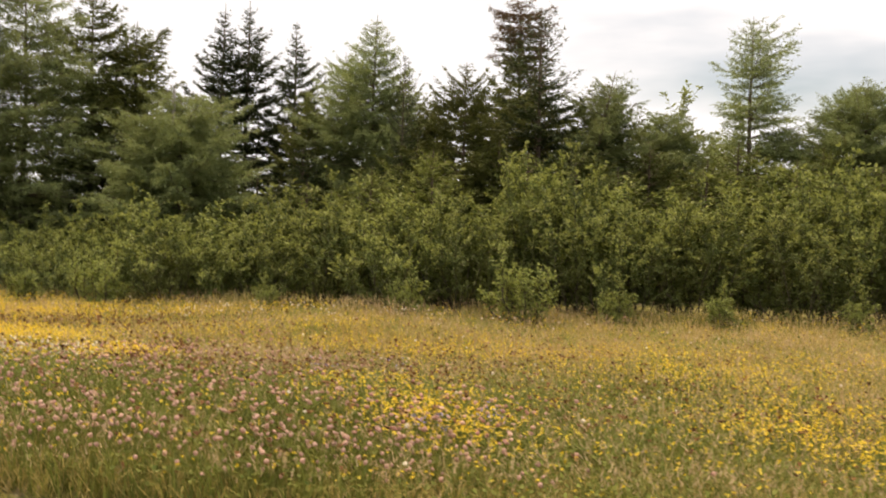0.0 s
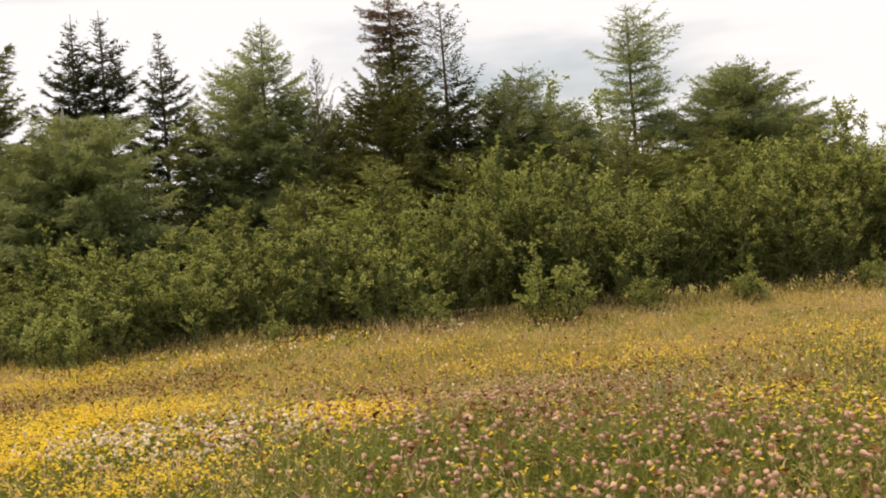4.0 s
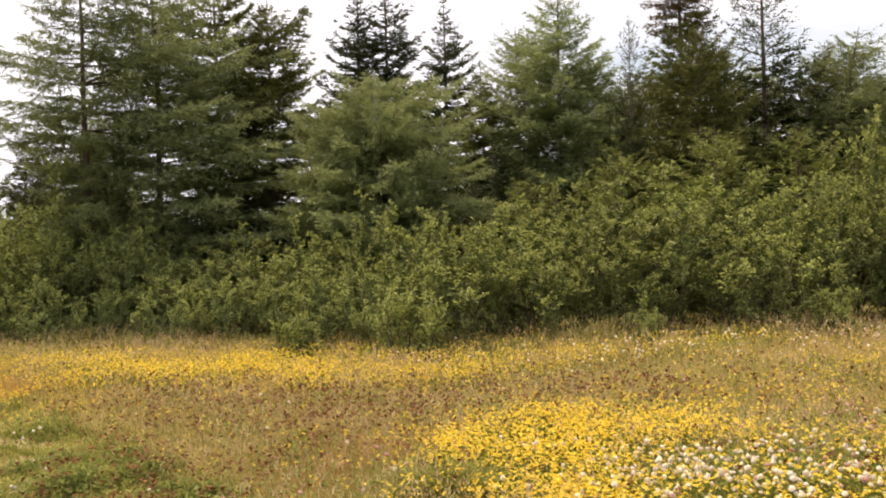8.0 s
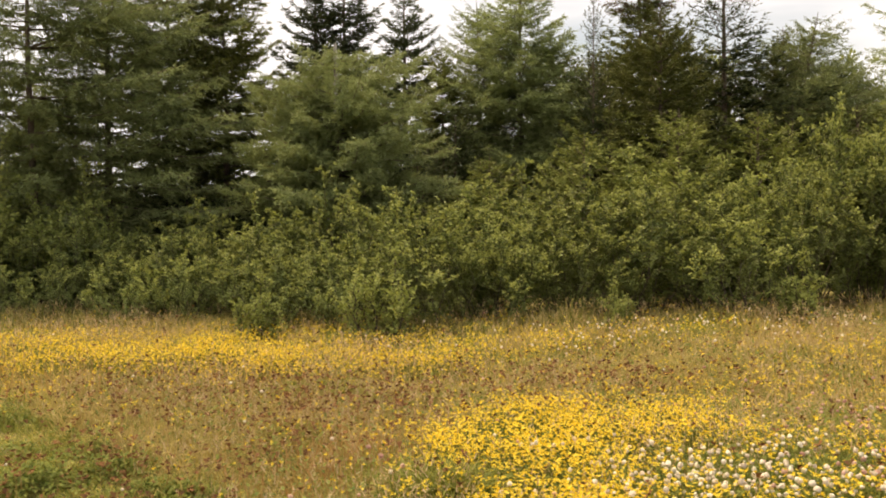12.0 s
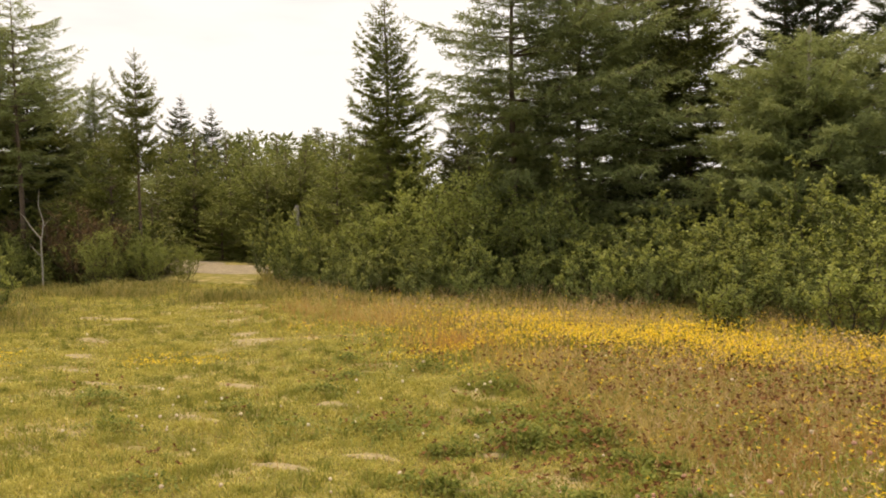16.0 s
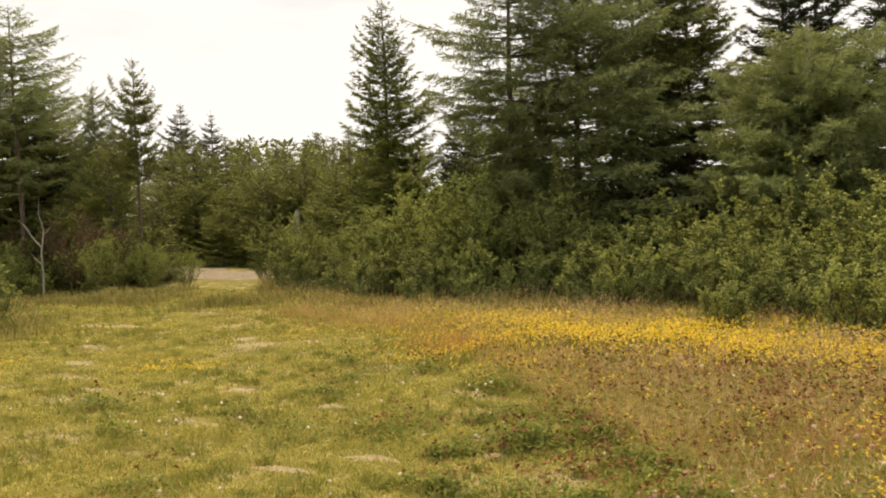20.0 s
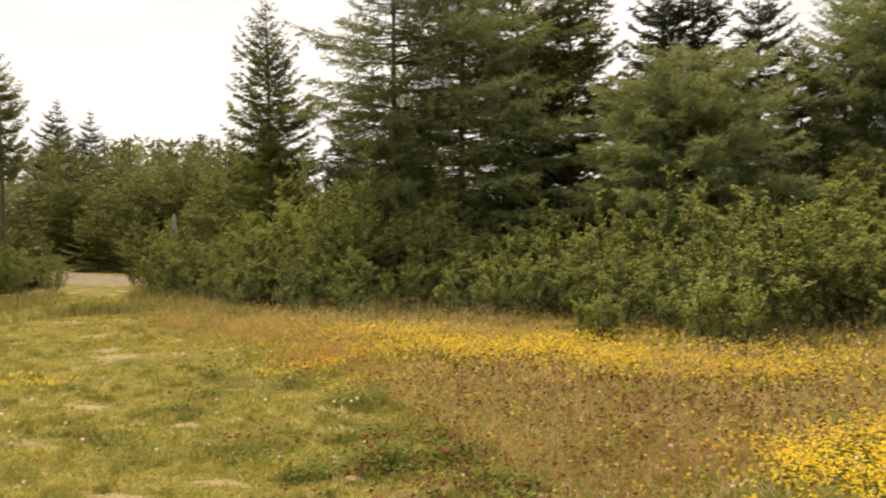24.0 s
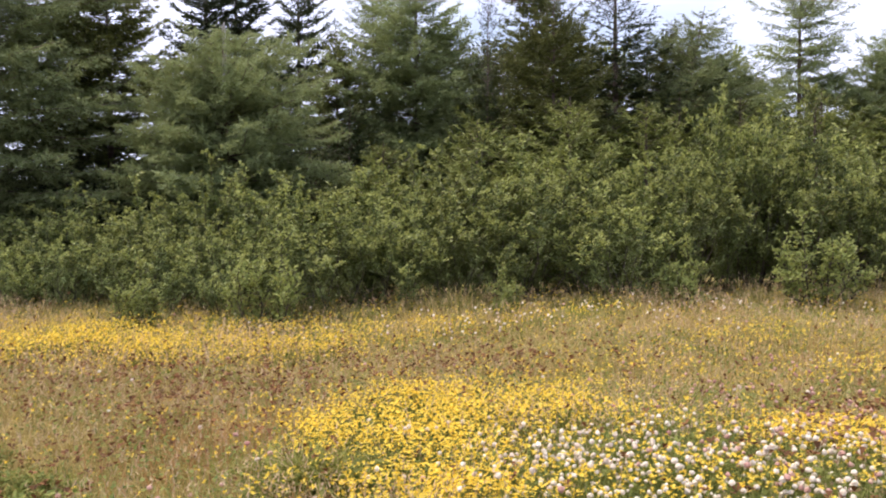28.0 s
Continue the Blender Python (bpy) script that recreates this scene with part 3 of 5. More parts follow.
tree("spruce_a", 5.1, 18.8, 4.9, "", 1.1)
tree("spruce_a", 3.3, 18.7, 4.5, "", 1.0)
tree("larch_f", 8.8, 19.6, 4.3, "broad green larch between taller trees", 0.9)
tree("larch_b", 6.5, 17.4, 5.0, "green larch leaning over", 1.0, 10, 10, 0)
tree("spruce_a", 7.3, 18.7, 4.9, "", 1.0)
tree("larch_e", 10.9, 20.0, 6.75, "", 1.05, 120)
tree("larch_b", 12.2, 20.2, 5.4, "larch with a slanting top", 0.9, 70, 14, 0)
tree("larch_f", 13.4, 19.4, 5.0, "flat-topped broad green larch behind the shrubs", 1.0)
tree("larch_c", 15.8, 21.5, 4.2, "", 1.2)
for x, y, h, w in ((-6.8, 16.5, 2.0, 1.2), (-5.3, 17.0, 2.1, 1.2), (-7.6, 15.5, 1.9, 1.1), (-2.6, 16.6, 2.2, 1.2), (-4.4, 16.9, 2.3, 1.2), (-1.6, 17.0, 3.0, 1.2), (0.5, 17.2, 3.1, 1.1), (3.2, 16.4, 3.3, 1.2), (4.9, 17.0, 3.4, 1.2), (6.6, 16.6, 3.2, 1.2), (8.2, 17.5, 3.3, 1.2), (10.2, 17.9, 3.5, 1.2), (12.2, 18.4, 3.5, 1.2), (14.2, 19.0, 3.4, 1.3), (3.8, 14.2, 2.9, 1.1), (2.5, 15.0, 2.6, 1.2), (5.6, 15.6, 3.0, 1.2), (7.4, 15.8, 2.7, 1.3), (9.3, 16.6, 3.0, 1.3), (11.2, 16.8, 3.1, 1.3),
                   (13.0, 17.2, 3.0, 1.3), (15, 17.5, 2.9, 1.3), (-0.2, 16.2, 2.6, 1.1), (-3.1, 16.2, 2.3, 1.1), (-7.9, 16.6, 2.6, 1.2), (1.0, 15.7, 2.3, 1.1)):
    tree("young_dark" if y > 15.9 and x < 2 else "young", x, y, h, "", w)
# backing rows added to close sky gaps; their needle colour stands in for shade
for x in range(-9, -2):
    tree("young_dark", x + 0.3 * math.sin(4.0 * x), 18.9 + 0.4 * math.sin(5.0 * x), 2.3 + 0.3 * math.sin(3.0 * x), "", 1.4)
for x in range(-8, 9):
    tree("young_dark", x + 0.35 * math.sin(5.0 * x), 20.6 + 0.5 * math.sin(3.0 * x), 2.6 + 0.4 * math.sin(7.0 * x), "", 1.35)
# beside and beyond the track
tree("pine_like", -18.6, 14.8, 6.6, "tall larch with a straight brown trunk", 1.0)
tree("larch_b", -18.9, 17.4, 5.1, "ragged green larch beside the track", 0.7)
tree("spruce_a", -21.0, 15.6, 6.9, "", 1.2)
tree("spruce_c", -20.2, 16.4, 5.2, "", 1.2)
tree("larch_b", -20.6, 17.6, 5.4, "ragged green larch among spruces", 0.8)
tree("tall_bole", -15.6, 15.5, 5.25, "", 0.72)
tree("young", -17.4, 16.4, 3.6, "", 0.8)
tree("spruce_c", -30.1, 33.0, 6.9, "", 1.1)
tree("spruce_c", -30.0, 35.2, 6.6, "", 1.0)
for x, y, h, w in ((-21.4, 24, 4.3, 1.0), (-16.9, 24, 3.8, 1.0), (-13.4, 21, 3.8, 1.0), (-24.5, 27, 4.6, 1.0), (-19.2, 28, 4.4, 1.0), (-27, 29, 4.8, 1.1), (-11.0, 18.6, 3.3, 1.1),
                   (-15.5, 26, 3.9, 1.2), (-17.8, 27, 4.1, 1.2), (-20.6, 27.5, 4.2, 1.2), (-22.6, 28.5, 4.4, 1.2), (-25.0, 30, 4.7, 1.2), (-18.6, 30.5, 4.6, 1.2), (-21.4, 31.5, 4.7, 1.2), (-13.2, 24.5, 3.6, 1.2), (-23.5, 21.5, 4.2, 1.2), (-26.0, 23.5, 4.6, 1.2)):
    tree("spruce_far", x, y, h, "", w)
for x, y, h, w in ((-16.4, 21.3, 2.5, 1.1), (-14.4, 20.9, 2.2, 1.1), (-17.8, 22.8, 3.0, 1.0), (-19.1, 23, 2.6, 1.1), (-15.5, 21.6, 2.7, 1.1), (-13.2, 20.4, 2.4, 1.1), (-12.4, 21.8, 2.9, 1.1), (-11.6, 20.6, 2.5, 1.1), (-14.0, 23.4, 3.1, 1.1), (-12.3, 18.6, 2.7, 1.1), (-21.8, 24.4, 2.9, 1.1), (-18.2, 21.4, 1.9, 1.2), (-22.5, 19.0, 2.6, 1.2),
                   (-13.2, 21.4, 2.6, 1.3), (-14.6, 22.2, 3.0, 1.3), (-16.0, 22.6, 3.2, 1.3), (-17.4, 23.6, 3.3, 1.3), (-18.6, 24.2, 3.2, 1.3), (-20.0, 24.8, 3.4, 1.3), (-20.6, 23.0, 2.7, 1.3), (-22.4, 23.2, 3.0, 1.3), (-10.6, 22.0, 2.8, 1.3), (-9.0, 23.0, 2.8, 1.3),
                   (-21.8, 16.4, 2.7, 1.3), (-20.4, 16.8, 2.6, 1.3), (-19.0, 17.0, 2.4, 1.3), (-17.6, 15.0, 2.0, 1.3), (-22.0, 14.4, 2.6, 1.3), (-24.0, 15.0, 3.0, 1.4), (-25.5, 17.5, 3.6, 1.3), (-16.3, 16.6, 2.0, 1.1), (-18.2, 15.9, 2.2, 1.2), (-20, 15.2, 2.3, 1.2), (-14.0, 22.5, 2.8, 1.2), (-23.5, 17, 2.8, 1.3)):
    tree("young", x, y, h, "", w)


def broken_top(x, y, z):
    """The grey snapped leader that stands over the broad larch."""
    v, f = smooth_trunk([(0, 0, -0.9), (0.01, 0, -0.3), (0.0, 0.01, 0.12), (0.012, 0.0, 0.2)], [0.045, 0.038, 0.030, 0.006], 7)
    ob = new("dead_leader", raw_mesh("dead_leader", v, f, M_DEADWOOD, smooth=True))
    ob.location = (x, y, z)
    tagged(ob, "pale grey snapped tree top above a larch", "dead wood")


# ---------------------------------------------------------------- shrubs


def oval_leaves(b0, way, side, up, L, wide=0.30):
    """Folded pointed-oval leaves of four triangles each."""
    n = len(b0)
    v = np.empty((n, 6, 3))
    v[:, 0] = b0
    v[:, 1] = b0 + way * L * 0.34 + side * L * wide + up * L * 0.10
    v[:, 2] = b0 + way * L * 0.74 + side * L * wide * 0.82 + up * L * 0.05
    v[:, 3] = b0 + way * L - up * L * 0.10
    v[:, 4] = b0 + way * L * 0.74 - side * L * wide * 0.82 + up * L * 0.05
    v[:, 5] = b0 + way * L * 0.34 - side * L * wide + up * L * 0.10
    o = (np.arange(n) * 6)[:, None]
    return v.reshape(-1, 3), np.concatenate([o + [0, 1, 2], o + [0, 2, 3], o + [0, 3, 4], o + [0, 4, 5]]), 4


def plain_leaves(b0, way, side, up, L, wide=0.28):
    """Folded diamond leaves of two triangles each, for what stands behind."""
    n = len(b0)
    v = np.empty((n, 4, 3))
    v[:, 0] = b0
    v[:, 1] = b0 + way * L * 0.48 + side * L * wide + up * L * 0.10
    v[:, 2] = b0 + way * L - up * L * 0.10
    v[:, 3] = b0 + way * L * 0.48 - side * L * wide + up * L * 0.10
    o = (np.arange(n) * 4)[:, None]
    return v.reshape(-1, 3), np.concatenate([o + [0, 1, 2], o + [0, 2, 3]]), 2


def shrub(seed, height, spread, stems, leaf, per_m, low=0.30, oval=True):
    """Arrays of each stem, with its side shoots, and of the leaves of a many-stemmed shrub whose leafy crown begins at the share low of its height."""
    g = np.random.default_rng(seed)
    wood, base, way, young, away = [], [], [], [], []
    for i in range(stems):
        A, B, RA, RB = [], [], [], []
        a = 2 * np.pi * i * 0.382 + g.normal(0, 0.3)
        r = spread * math.sqrt((i + 0.5) / stems)
        h = height * (1 - 0.42 * (r / spread) ** 2) * g.uniform(0.86, 1.06)
        tall = g.random() < 0.22
        h *= 1.18 if tall else 0.95
        if spread < 0.5:
            h *= g.uniform(0.6, 1.1)
        foot = np.array([math.cos(a), math.sin(a), 0]) * r * 0.30
        top = np.array([math.cos(a) * r, math.sin(a) * r, h])
        s = np.linspace(0, 1, 6)
        p = foot + (top - foot) * s[:, None]
        p[:, :2] += (top - foot)[:2] * (0.28 * np.sin(s * np.pi))[:, None]
        p[1:-1] += g.normal(0, 0.022 * height, (4, 3))
        A.append(p[:-1]); B.append(p[1:])
        rr = 0.010 * (1 - 0.8 * s) + 0.0015
        RA.append(rr[:-1]); RB.append(rr[1:])
        shoots = [(p[3:], 1.6, True)]
        for k in range(g.integers(19, 25)):
            q = low + (0.98 - low) * g.uniform(0, 1) ** 0.85
            if g.random() < 0.14:
                q = g.uniform(0.06, low)
            c = np.array([np.interp(q, s, p[:, j]) for j in range(3)])
            w = g.uniform(0, 2 * np.pi)
            L = height * g.uniform(0.13, 0.27) * (1.1 - 0.45 * q)
            d = unit(np.array([math.cos(w), math.sin(w), 0]) * 0.9 + np.array([math.cos(a), math.sin(a), 0]) * 0.35 + np.array([0, 0, g.uniform(0.4, 2.0)]))
            e = c + d * L
            pp = np.stack([c, (c + e) / 2 + np.array([0, 0, -0.05 * L]), e])
            A.append(pp[:-1]); B.append(pp[1:])
            RA.append(np.array([0.004, 0.003])); RB.append(np.array([0.003, 0.0012]))
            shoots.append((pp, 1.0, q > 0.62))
        wood.append(tubes(np.concatenate(A), np.concatenate(B), np.concatenate(RA), np.concatenate(RB), 3))
        for pp, dens, crest in shoots:
            seg = np.linalg.norm(np.diff(pp, axis=0), axis=1)
            L = seg.sum()
            n = max(6, int(L * per_m * dens))
            t = (1 - (1 - g.uniform(0.0, 1.0, n)) ** 1.25) * L * 1.02
            cum = np.concatenate([[0], np.cumsum(seg)])
            ax = unit(pp[-1] - pp[0])
            # tip leaves of crest shoots: new growth that also carries painted top light
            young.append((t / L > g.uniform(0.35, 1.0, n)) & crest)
            base.append(np.stack([np.interp(t, cum, pp[:, c]) for c in range(3)], 1))
            away.append(np.tile([[math.cos(a), math.sin(a), 0.0]], (n, 1)))
            way.append(unit(ax * g.uniform(0.2, 0.9, (n, 1)) + unit(g.normal(0, 1, (n, 3)) * [1, 1, 0.6]) * 0.85))
    base, way, away = np.concatenate(base), np.concatenate(way), np.concatenate(away)
    n = len(base)
    L = leaf * g.uniform(0.6, 1.2, (n, 1))
    nrm = unit(g.normal(0, 0.42, (n, 3)) + np.array([0, 0, 0.9]) + away * 0.35)
    side = unit(np.cross(way, nrm))
    up = np.cross(side, way)
    v, f, k = (oval_leaves if oval else plain_leaves)(base + way * 0.012, way, side, up, L)
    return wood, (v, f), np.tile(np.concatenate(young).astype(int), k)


SHRUBS = {}
SHRUB_SORTS = {
    "alder_a": ("alder_shrub", 61, 2.0, 0.95, 13, 0.049, 98, M_ALDER, "dense olive-green alder shrub", 0.34, True),
    "alder_b": ("alder_shrub", 62, 2.0, 0.90, 12, 0.049, 100, M_ALDER, "leafy green alder shrub with upright shoots", 0.30, True),
    "alder_c": ("alder_shrub", 63, 2.0, 1.05, 14, 0.049, 96, M_ALDER, "broad green alder shrub in the hedge row", 0.38, True),
    "alder_back": ("alder_shrub", 60, 2.0, 1.0, 12, 0.072, 62, M_ALDER, "tall green alder shrub at the back of the hedge row", 0.40, False),
    "alder_pale": ("alder_shrub", 69, 2.0, 0.95, 12, 0.049, 96, M_PALE, "pale grey-green alder shrub in the hedge row", 0.16, True),
    "sapling": ("sapling_shrub", 64, 0.95, 0.27, 8, 0.046, 70, M_SAPLING, "small pale green shrub at the meadow edge", 0.12, True),
    "sapling_wide": ("sapling_shrub", 65, 0.95, 0.40, 12, 0.046, 66, M_SAPLING, "low spreading pale green shrub at the meadow edge", 0.10, True),
    "dry": ("withered_shrub", 68, 2.0, 0.8, 9, 0.05, 50, M_BROWN, "brown withered shrub among the spruces", 0.15, False),
    "maple": ("young_broadleaf", 66, 2.4, 1.0, 13, 0.080, 46, M_SAPLING, "light green broadleaf sapling beneath the larches", 0.25, False),
}


def bush(key, x, y, height, wide=1.0, label="", group="shrubs along the meadow"):
    name, seed, h0, spread, stems, leaf, per_m, mat, lab, low, oval = SHRUB_SORTS[key]
    if key not in SHRUBS:
        wood, green, fresh = shrub(seed, h0, spread, stems, leaf, per_m, low, oval)
        root = new(name)
        tagged(root, lab, "shrub", group)
        for stem in wood:
            part("stem", raw_mesh("stem", *stem, M_STEM), root)
        # alder tips take the lighter material, so tops look lit over darker inner leaves
        part("foliage", raw_mesh("foliage", *green, [mat, M_ALDER_LIT_NEW if mat in (M_ALDER, M_PALE) else mat], fresh), root)
        SHRUBS[key] = root
        ob = root
    else:
        ob = copy_thing(SHRUBS[key], Matrix.Identity(4))
    s = height / h0
    ob.matrix_basis = Matrix.Translation((x, y, float(gz(x, y)) - 0.02)) @ Matrix.Rotation(rng.uniform(0, 6.28), 4, "Z") @ Matrix.Diagonal((s * wide, s * wide, s, 1))
    if label:
        tagged(ob, label)
    return ob


EDGE_X = [-11.5, -9.5, -7.75, -5.4, -3.2, -1.1, 0, 1, 3, 5.3, 7.5, 10, 14]
EDGE_Y = [14.6, 13.0, 12.0, 11.9, 11.2, 10.4, 10.3, 10.2, 10.4, 10.4, 10.4, 10.3, 10.6]
TOP_X = [-11.5, -9.4, -7, -5.4, -3.3, -1.8, -0.2, 0.5, 2.2, 3.2, 5, 5.8, 7.3, 8.6, 10, 11.2, 14]
TOP_H = [1.2, 1.25, 1.35, 1.4, 1.45, 1.55, 1.75, 1.85, 2.0, 2.1, 2.15, 2.45, 2.25, 2.1, 2.4, 2.45, 2.3]


def hedge():
    g = np.random.default_rng(3)
    k = 0
    for row, (dy, frac, step) in enumerate(((0.75, 0.66, 1.0), (1.45, 0.90, 0.95), (2.35, 1.0, 1.0))):
        x = -11.0 + 0.3 * row
        while x < 13.5:
            y = np.interp(x, EDGE_X, EDGE_Y) + dy + g.uniform(-0.2, 0.2)
            h = np.interp(x, TOP_X, TOP_H) * frac * g.uniform(0.76, 1.10)
            if row == 0 and x > 0.8 and g.random() < 0.65:
                x += step
                continue
            sort = "alder_back" if row == 2 else "alder_pale" if x < -0.8 and (k % 2 or row == 0) else ("alder_a", "alder_b", "alder_c")[k % 3]
            bush(sort, x, y, h, g.uniform(0.9, 1.12) * (2.0 / max(h, 1.2)) ** 0.5)
            k += 1
            x += step * g.uniform(0.8, 1.2)


hedge()
bush("alder_c", -10.3, 14.2, 1.3, 0.9)
bush("alder_b", 5.8, 12.4, 2.55, 0.7, "tall upright alder shrub above the hedge row")
bush("sapling_wide", -0.66, 10.1, 1.0, 1.0)
bush("sapling", -2.05, 10.4, 0.9, 0.9)
bush("sapling", 4.0, 10.15, 0.98, 0.95)
bush("sapling_wide", 5.6, 10.1, 1.1, 1.1)
bush("sapling", 7.0, 10.2, 0.9, 1.0)
bush("sapling", 8.4, 10.1, 0.8, 1.0)
bush("sapling", 10.2, 9.9, 0.8, 1.0)
bush("sapling", 1.9, 10.0, 0.7, 0.9)
bush("sapling", -12.35, 8.75, 1.12, 0.9)
bush("alder_a", -11.75, 8.25, 1.1, 1.15, "small dark green shrub beside the mown clearing")
bush("maple", -6.6, 13.9, 2.35, 1.0, "", "young broadleaf trees")
bush("maple", -5.3, 14.1, 1.9, 1.0, "", "young broadleaf trees")
bush("maple", -7.7, 14.2, 2.1, 1.0, "", "young broadleaf trees")
bush("maple", -8.6, 14.6, 1.9, 1.0, "", "young broadleaf trees")
bush("maple", -11.3, 15.5, 1.3, 0.9, "", "young broadleaf trees")
for x, y, h in ((9.8, 24, 4.6), (8.3, 23.5, 4.3), (11.5, 24.5, 4.4), (17.5, 22, 3.6), (19.5, 23, 3.4), (16.5, 20, 3.0)):
    bush("maple", x, y, h, 1.1, "light green leafy tree behind the larches", "young broadleaf trees")
for x, y, h in ((-15.4, 15.3, 1.6), (-15.8, 14.6, 1.9), (-16.3, 14.0, 1.7), (-17.4, 13.4, 1.8), (-18.6, 13.0, 1.9), (-19.8, 12.2, 1.8), (-15.8, 15.8, 2.1), (-17.0, 15.2, 2.2),
                (-16.0, 13.0, 0.9), (-17.8, 12.3, 1.0), (-15.4, 13.9, 0.9), (-16.0, 15.6, 1.3), (-16.8, 13.6, 1.4), (-18.2, 14.2, 2.0), (-19.4, 13.4, 1.6), (-20.8, 13.2, 2.1), (-21.6, 12.0, 1.8), (-19.0, 11.6, 0.9),
                (-13.4, 20.8, 1.2), (-17.0, 21.6, 1.3), (-12.0, 20.0, 1.3)):
    bush("alder_b" if int(x * 10) % 2 else "alder_a", x, y, h * (0.58 if y < 17 else 1), 1.25, "green shrub beside the gravel track")
for x, y, h in ((-16.6, 15.0, 1.7), (-18.2, 14.9, 1.9)):
    bush("dry", x, y, h, 1.1)
for x, y, h in ((-18.2, 27.5, 3.2), (-22.6, 29.0, 3.5), (-11.4, 19.6, 1.9)):
    bush("maple", x, y, h, 1.2, "light green leafy tree beyond the track", "young broadleaf trees")
broken_top(-1.46, 14.60, 3.84)


def dry_top(tree_ob):
    """The rusty dead top of a spruce, as a part of it."""
    trunk, wood, green = conifer(71, 1.5, 0.70, "dome")
    for name, vf, mat, label in (("dry_top", green, M_BROWN, "rust-brown dead needles"), ("dead_leader", joined(trunk, wood), M_BARK, "")):
        me = raw_mesh(name, *vf, mat)
        me.transform(Matrix.Translation((0.04, 0, 4.35)))
        part(name, me, tree_ob, label)


dry_top(RUSTY)


def stump(x, y, z):
    """A weathered broken trunk that stands pale among the green."""
    v, f = smooth_trunk([(0, 0, -0.1), (0.02, 0, 0.4), (0.0, 0.02, 0.9), (0.03, 0.0, 1.5), (0.05, 0.01, 1.65)], [0.095, 0.085, 0.075, 0.07, 0.03], 9)
    ob = new("tree_stump", raw_mesh("tree_stump", v, f, M_DEADWOOD, smooth=True))
    ob.location = (x, y, z)
    tagged(ob, "weathered pale grey broken trunk among young spruces", "stump")


stump(-12.35, 16.9, float(gz(-12.35, 16.9)) - 0.05)
bush("alder_b", -11.85, 16.0, 1.3, 1.0)
bush("alder_c", -12.1, 15.6, 1.4, 0.9)


def dead_sapling(x, y):
    """A leafless bleached sapling that forks at breast height."""
    root = new("dead_sapling")
    tagged(root, "leafless bleached grey sapling beside the spruces", "dead wood")
    limbs = [("stem", [(0, 0, -0.05), (0.01, 0, 0.5), (0.0, 0, 1.0), (0.03, 0, 1.15)], [0.030, 0.028, 0.026, 0.022]),
             ("branch", [(0.02, 0, 1.08), (0.06, 0.02, 1.4), (-0.02, 0.0, 1.75), (0.01, 0, 2.05)], [0.022, 0.018, 0.013, 0.004]),
             ("branch", [(0.01, 0, 1.06), (-0.16, 0.02, 1.28), (-0.30, 0.05, 1.52), (-0.40, 0.05, 1.62)], [0.021, 0.017, 0.012, 0.004]),
             ("branch", [(0.0, 0, 0.72), (-0.12, 0.03, 0.84), (-0.22, 0.03, 0.98)], [0.016, 0.012, 0.004]),
             ("branch", [(0.05, 0.01, 1.3), (0.16, 0.0, 1.42), (0.22, 0.0, 1.52)], [0.013, 0.009, 0.003])]
    for name, pts, radii in limbs:
        part(name, raw_mesh(name, *smooth_trunk(pts, [0.65 * r for r in radii], 6), M_DEADWOOD, smooth=True), root)
    root.matrix_basis = Matrix.Translation((x, y, float(gz(x, y)))) @ Matrix.Rotation(radians(40), 4, "Z")


dead_sapling(-15.55, 12.75)
for x, y, h in ((-14.75, 13.6, 1.35), (-14.2, 14.3, 1.15), (-16.6, 12.7, 1.0), (-13.9, 15.0, 0.9)):
    bush("maple", x, y, h, 0.9, "light green leafy shrub beside the track", "young broadleaf trees")
for x, y, h in ((-15.3, 14.0, 1.7), (-16.1, 14.2, 1.9)):
    bush("dry", x, y, h, 1.1)

# ---------------------------------------------------------------- meadow
CAM_A, CAM_B = np.array([5.8, -2.9]), np.array([-0.35, 0.2])
LAWN_Y = [0.0, 1.5, 3.5, 4.5, 5.4, 6.5, 7.9, 9.2, 9.9, 10.9, 13.1, 17.0]
LAWN_X = [-0.2, -0.35, -0.65, -1.0, -1.65, -2.6, -3.8, -4.9, -6.0, -7.8, -10.2, -12.5]


def field(blobs, x, y):
    d = np.zeros_like(x)
    for cx, cy, sx, sy, amp in blobs:
        d += amp * np.exp(-0.5 * (((x - cx) / sx) ** 2 + ((y - cy) / sy) ** 2))
    return d


def patchy(x, y, k=1.0, ph=0.0):
    """A slow wandering value from 0 to 1."""
    return 0.5 + 0.25 * (np.sin(k * (1.7 * x + 0.9 * y) + ph + 1.2 * np.sin(k * 1.3 * y)) + np.sin(k * (1.1 * y - 1.9 * x) + 2 * ph + np.sin(k * 1.6 * x)))


def speckle(x, y, size, seed):
    """Soft random value from 0 to 1 that changes over the given size in metres."""
    lattice = np.random.default_rng(seed).random((64, 64))
    u, v = x / size, y / size
    i, j = np.floor(u).astype(int), np.floor(v).astype(int)
    fu, fv = u - i, v - j
    fu, fv = fu * fu * (3 - 2 * fu), fv * fv * (3 - 2 * fv)
    i, j, i2, j2 = i % 64, j % 64, (i + 1) % 64, (j + 1) % 64
    return (lattice[i, j] * (1 - fu) + lattice[i2, j] * fu) * (1 - fv) + (lattice[i, j2] * (1 - fu) + lattice[i2, j2] * fu) * fv


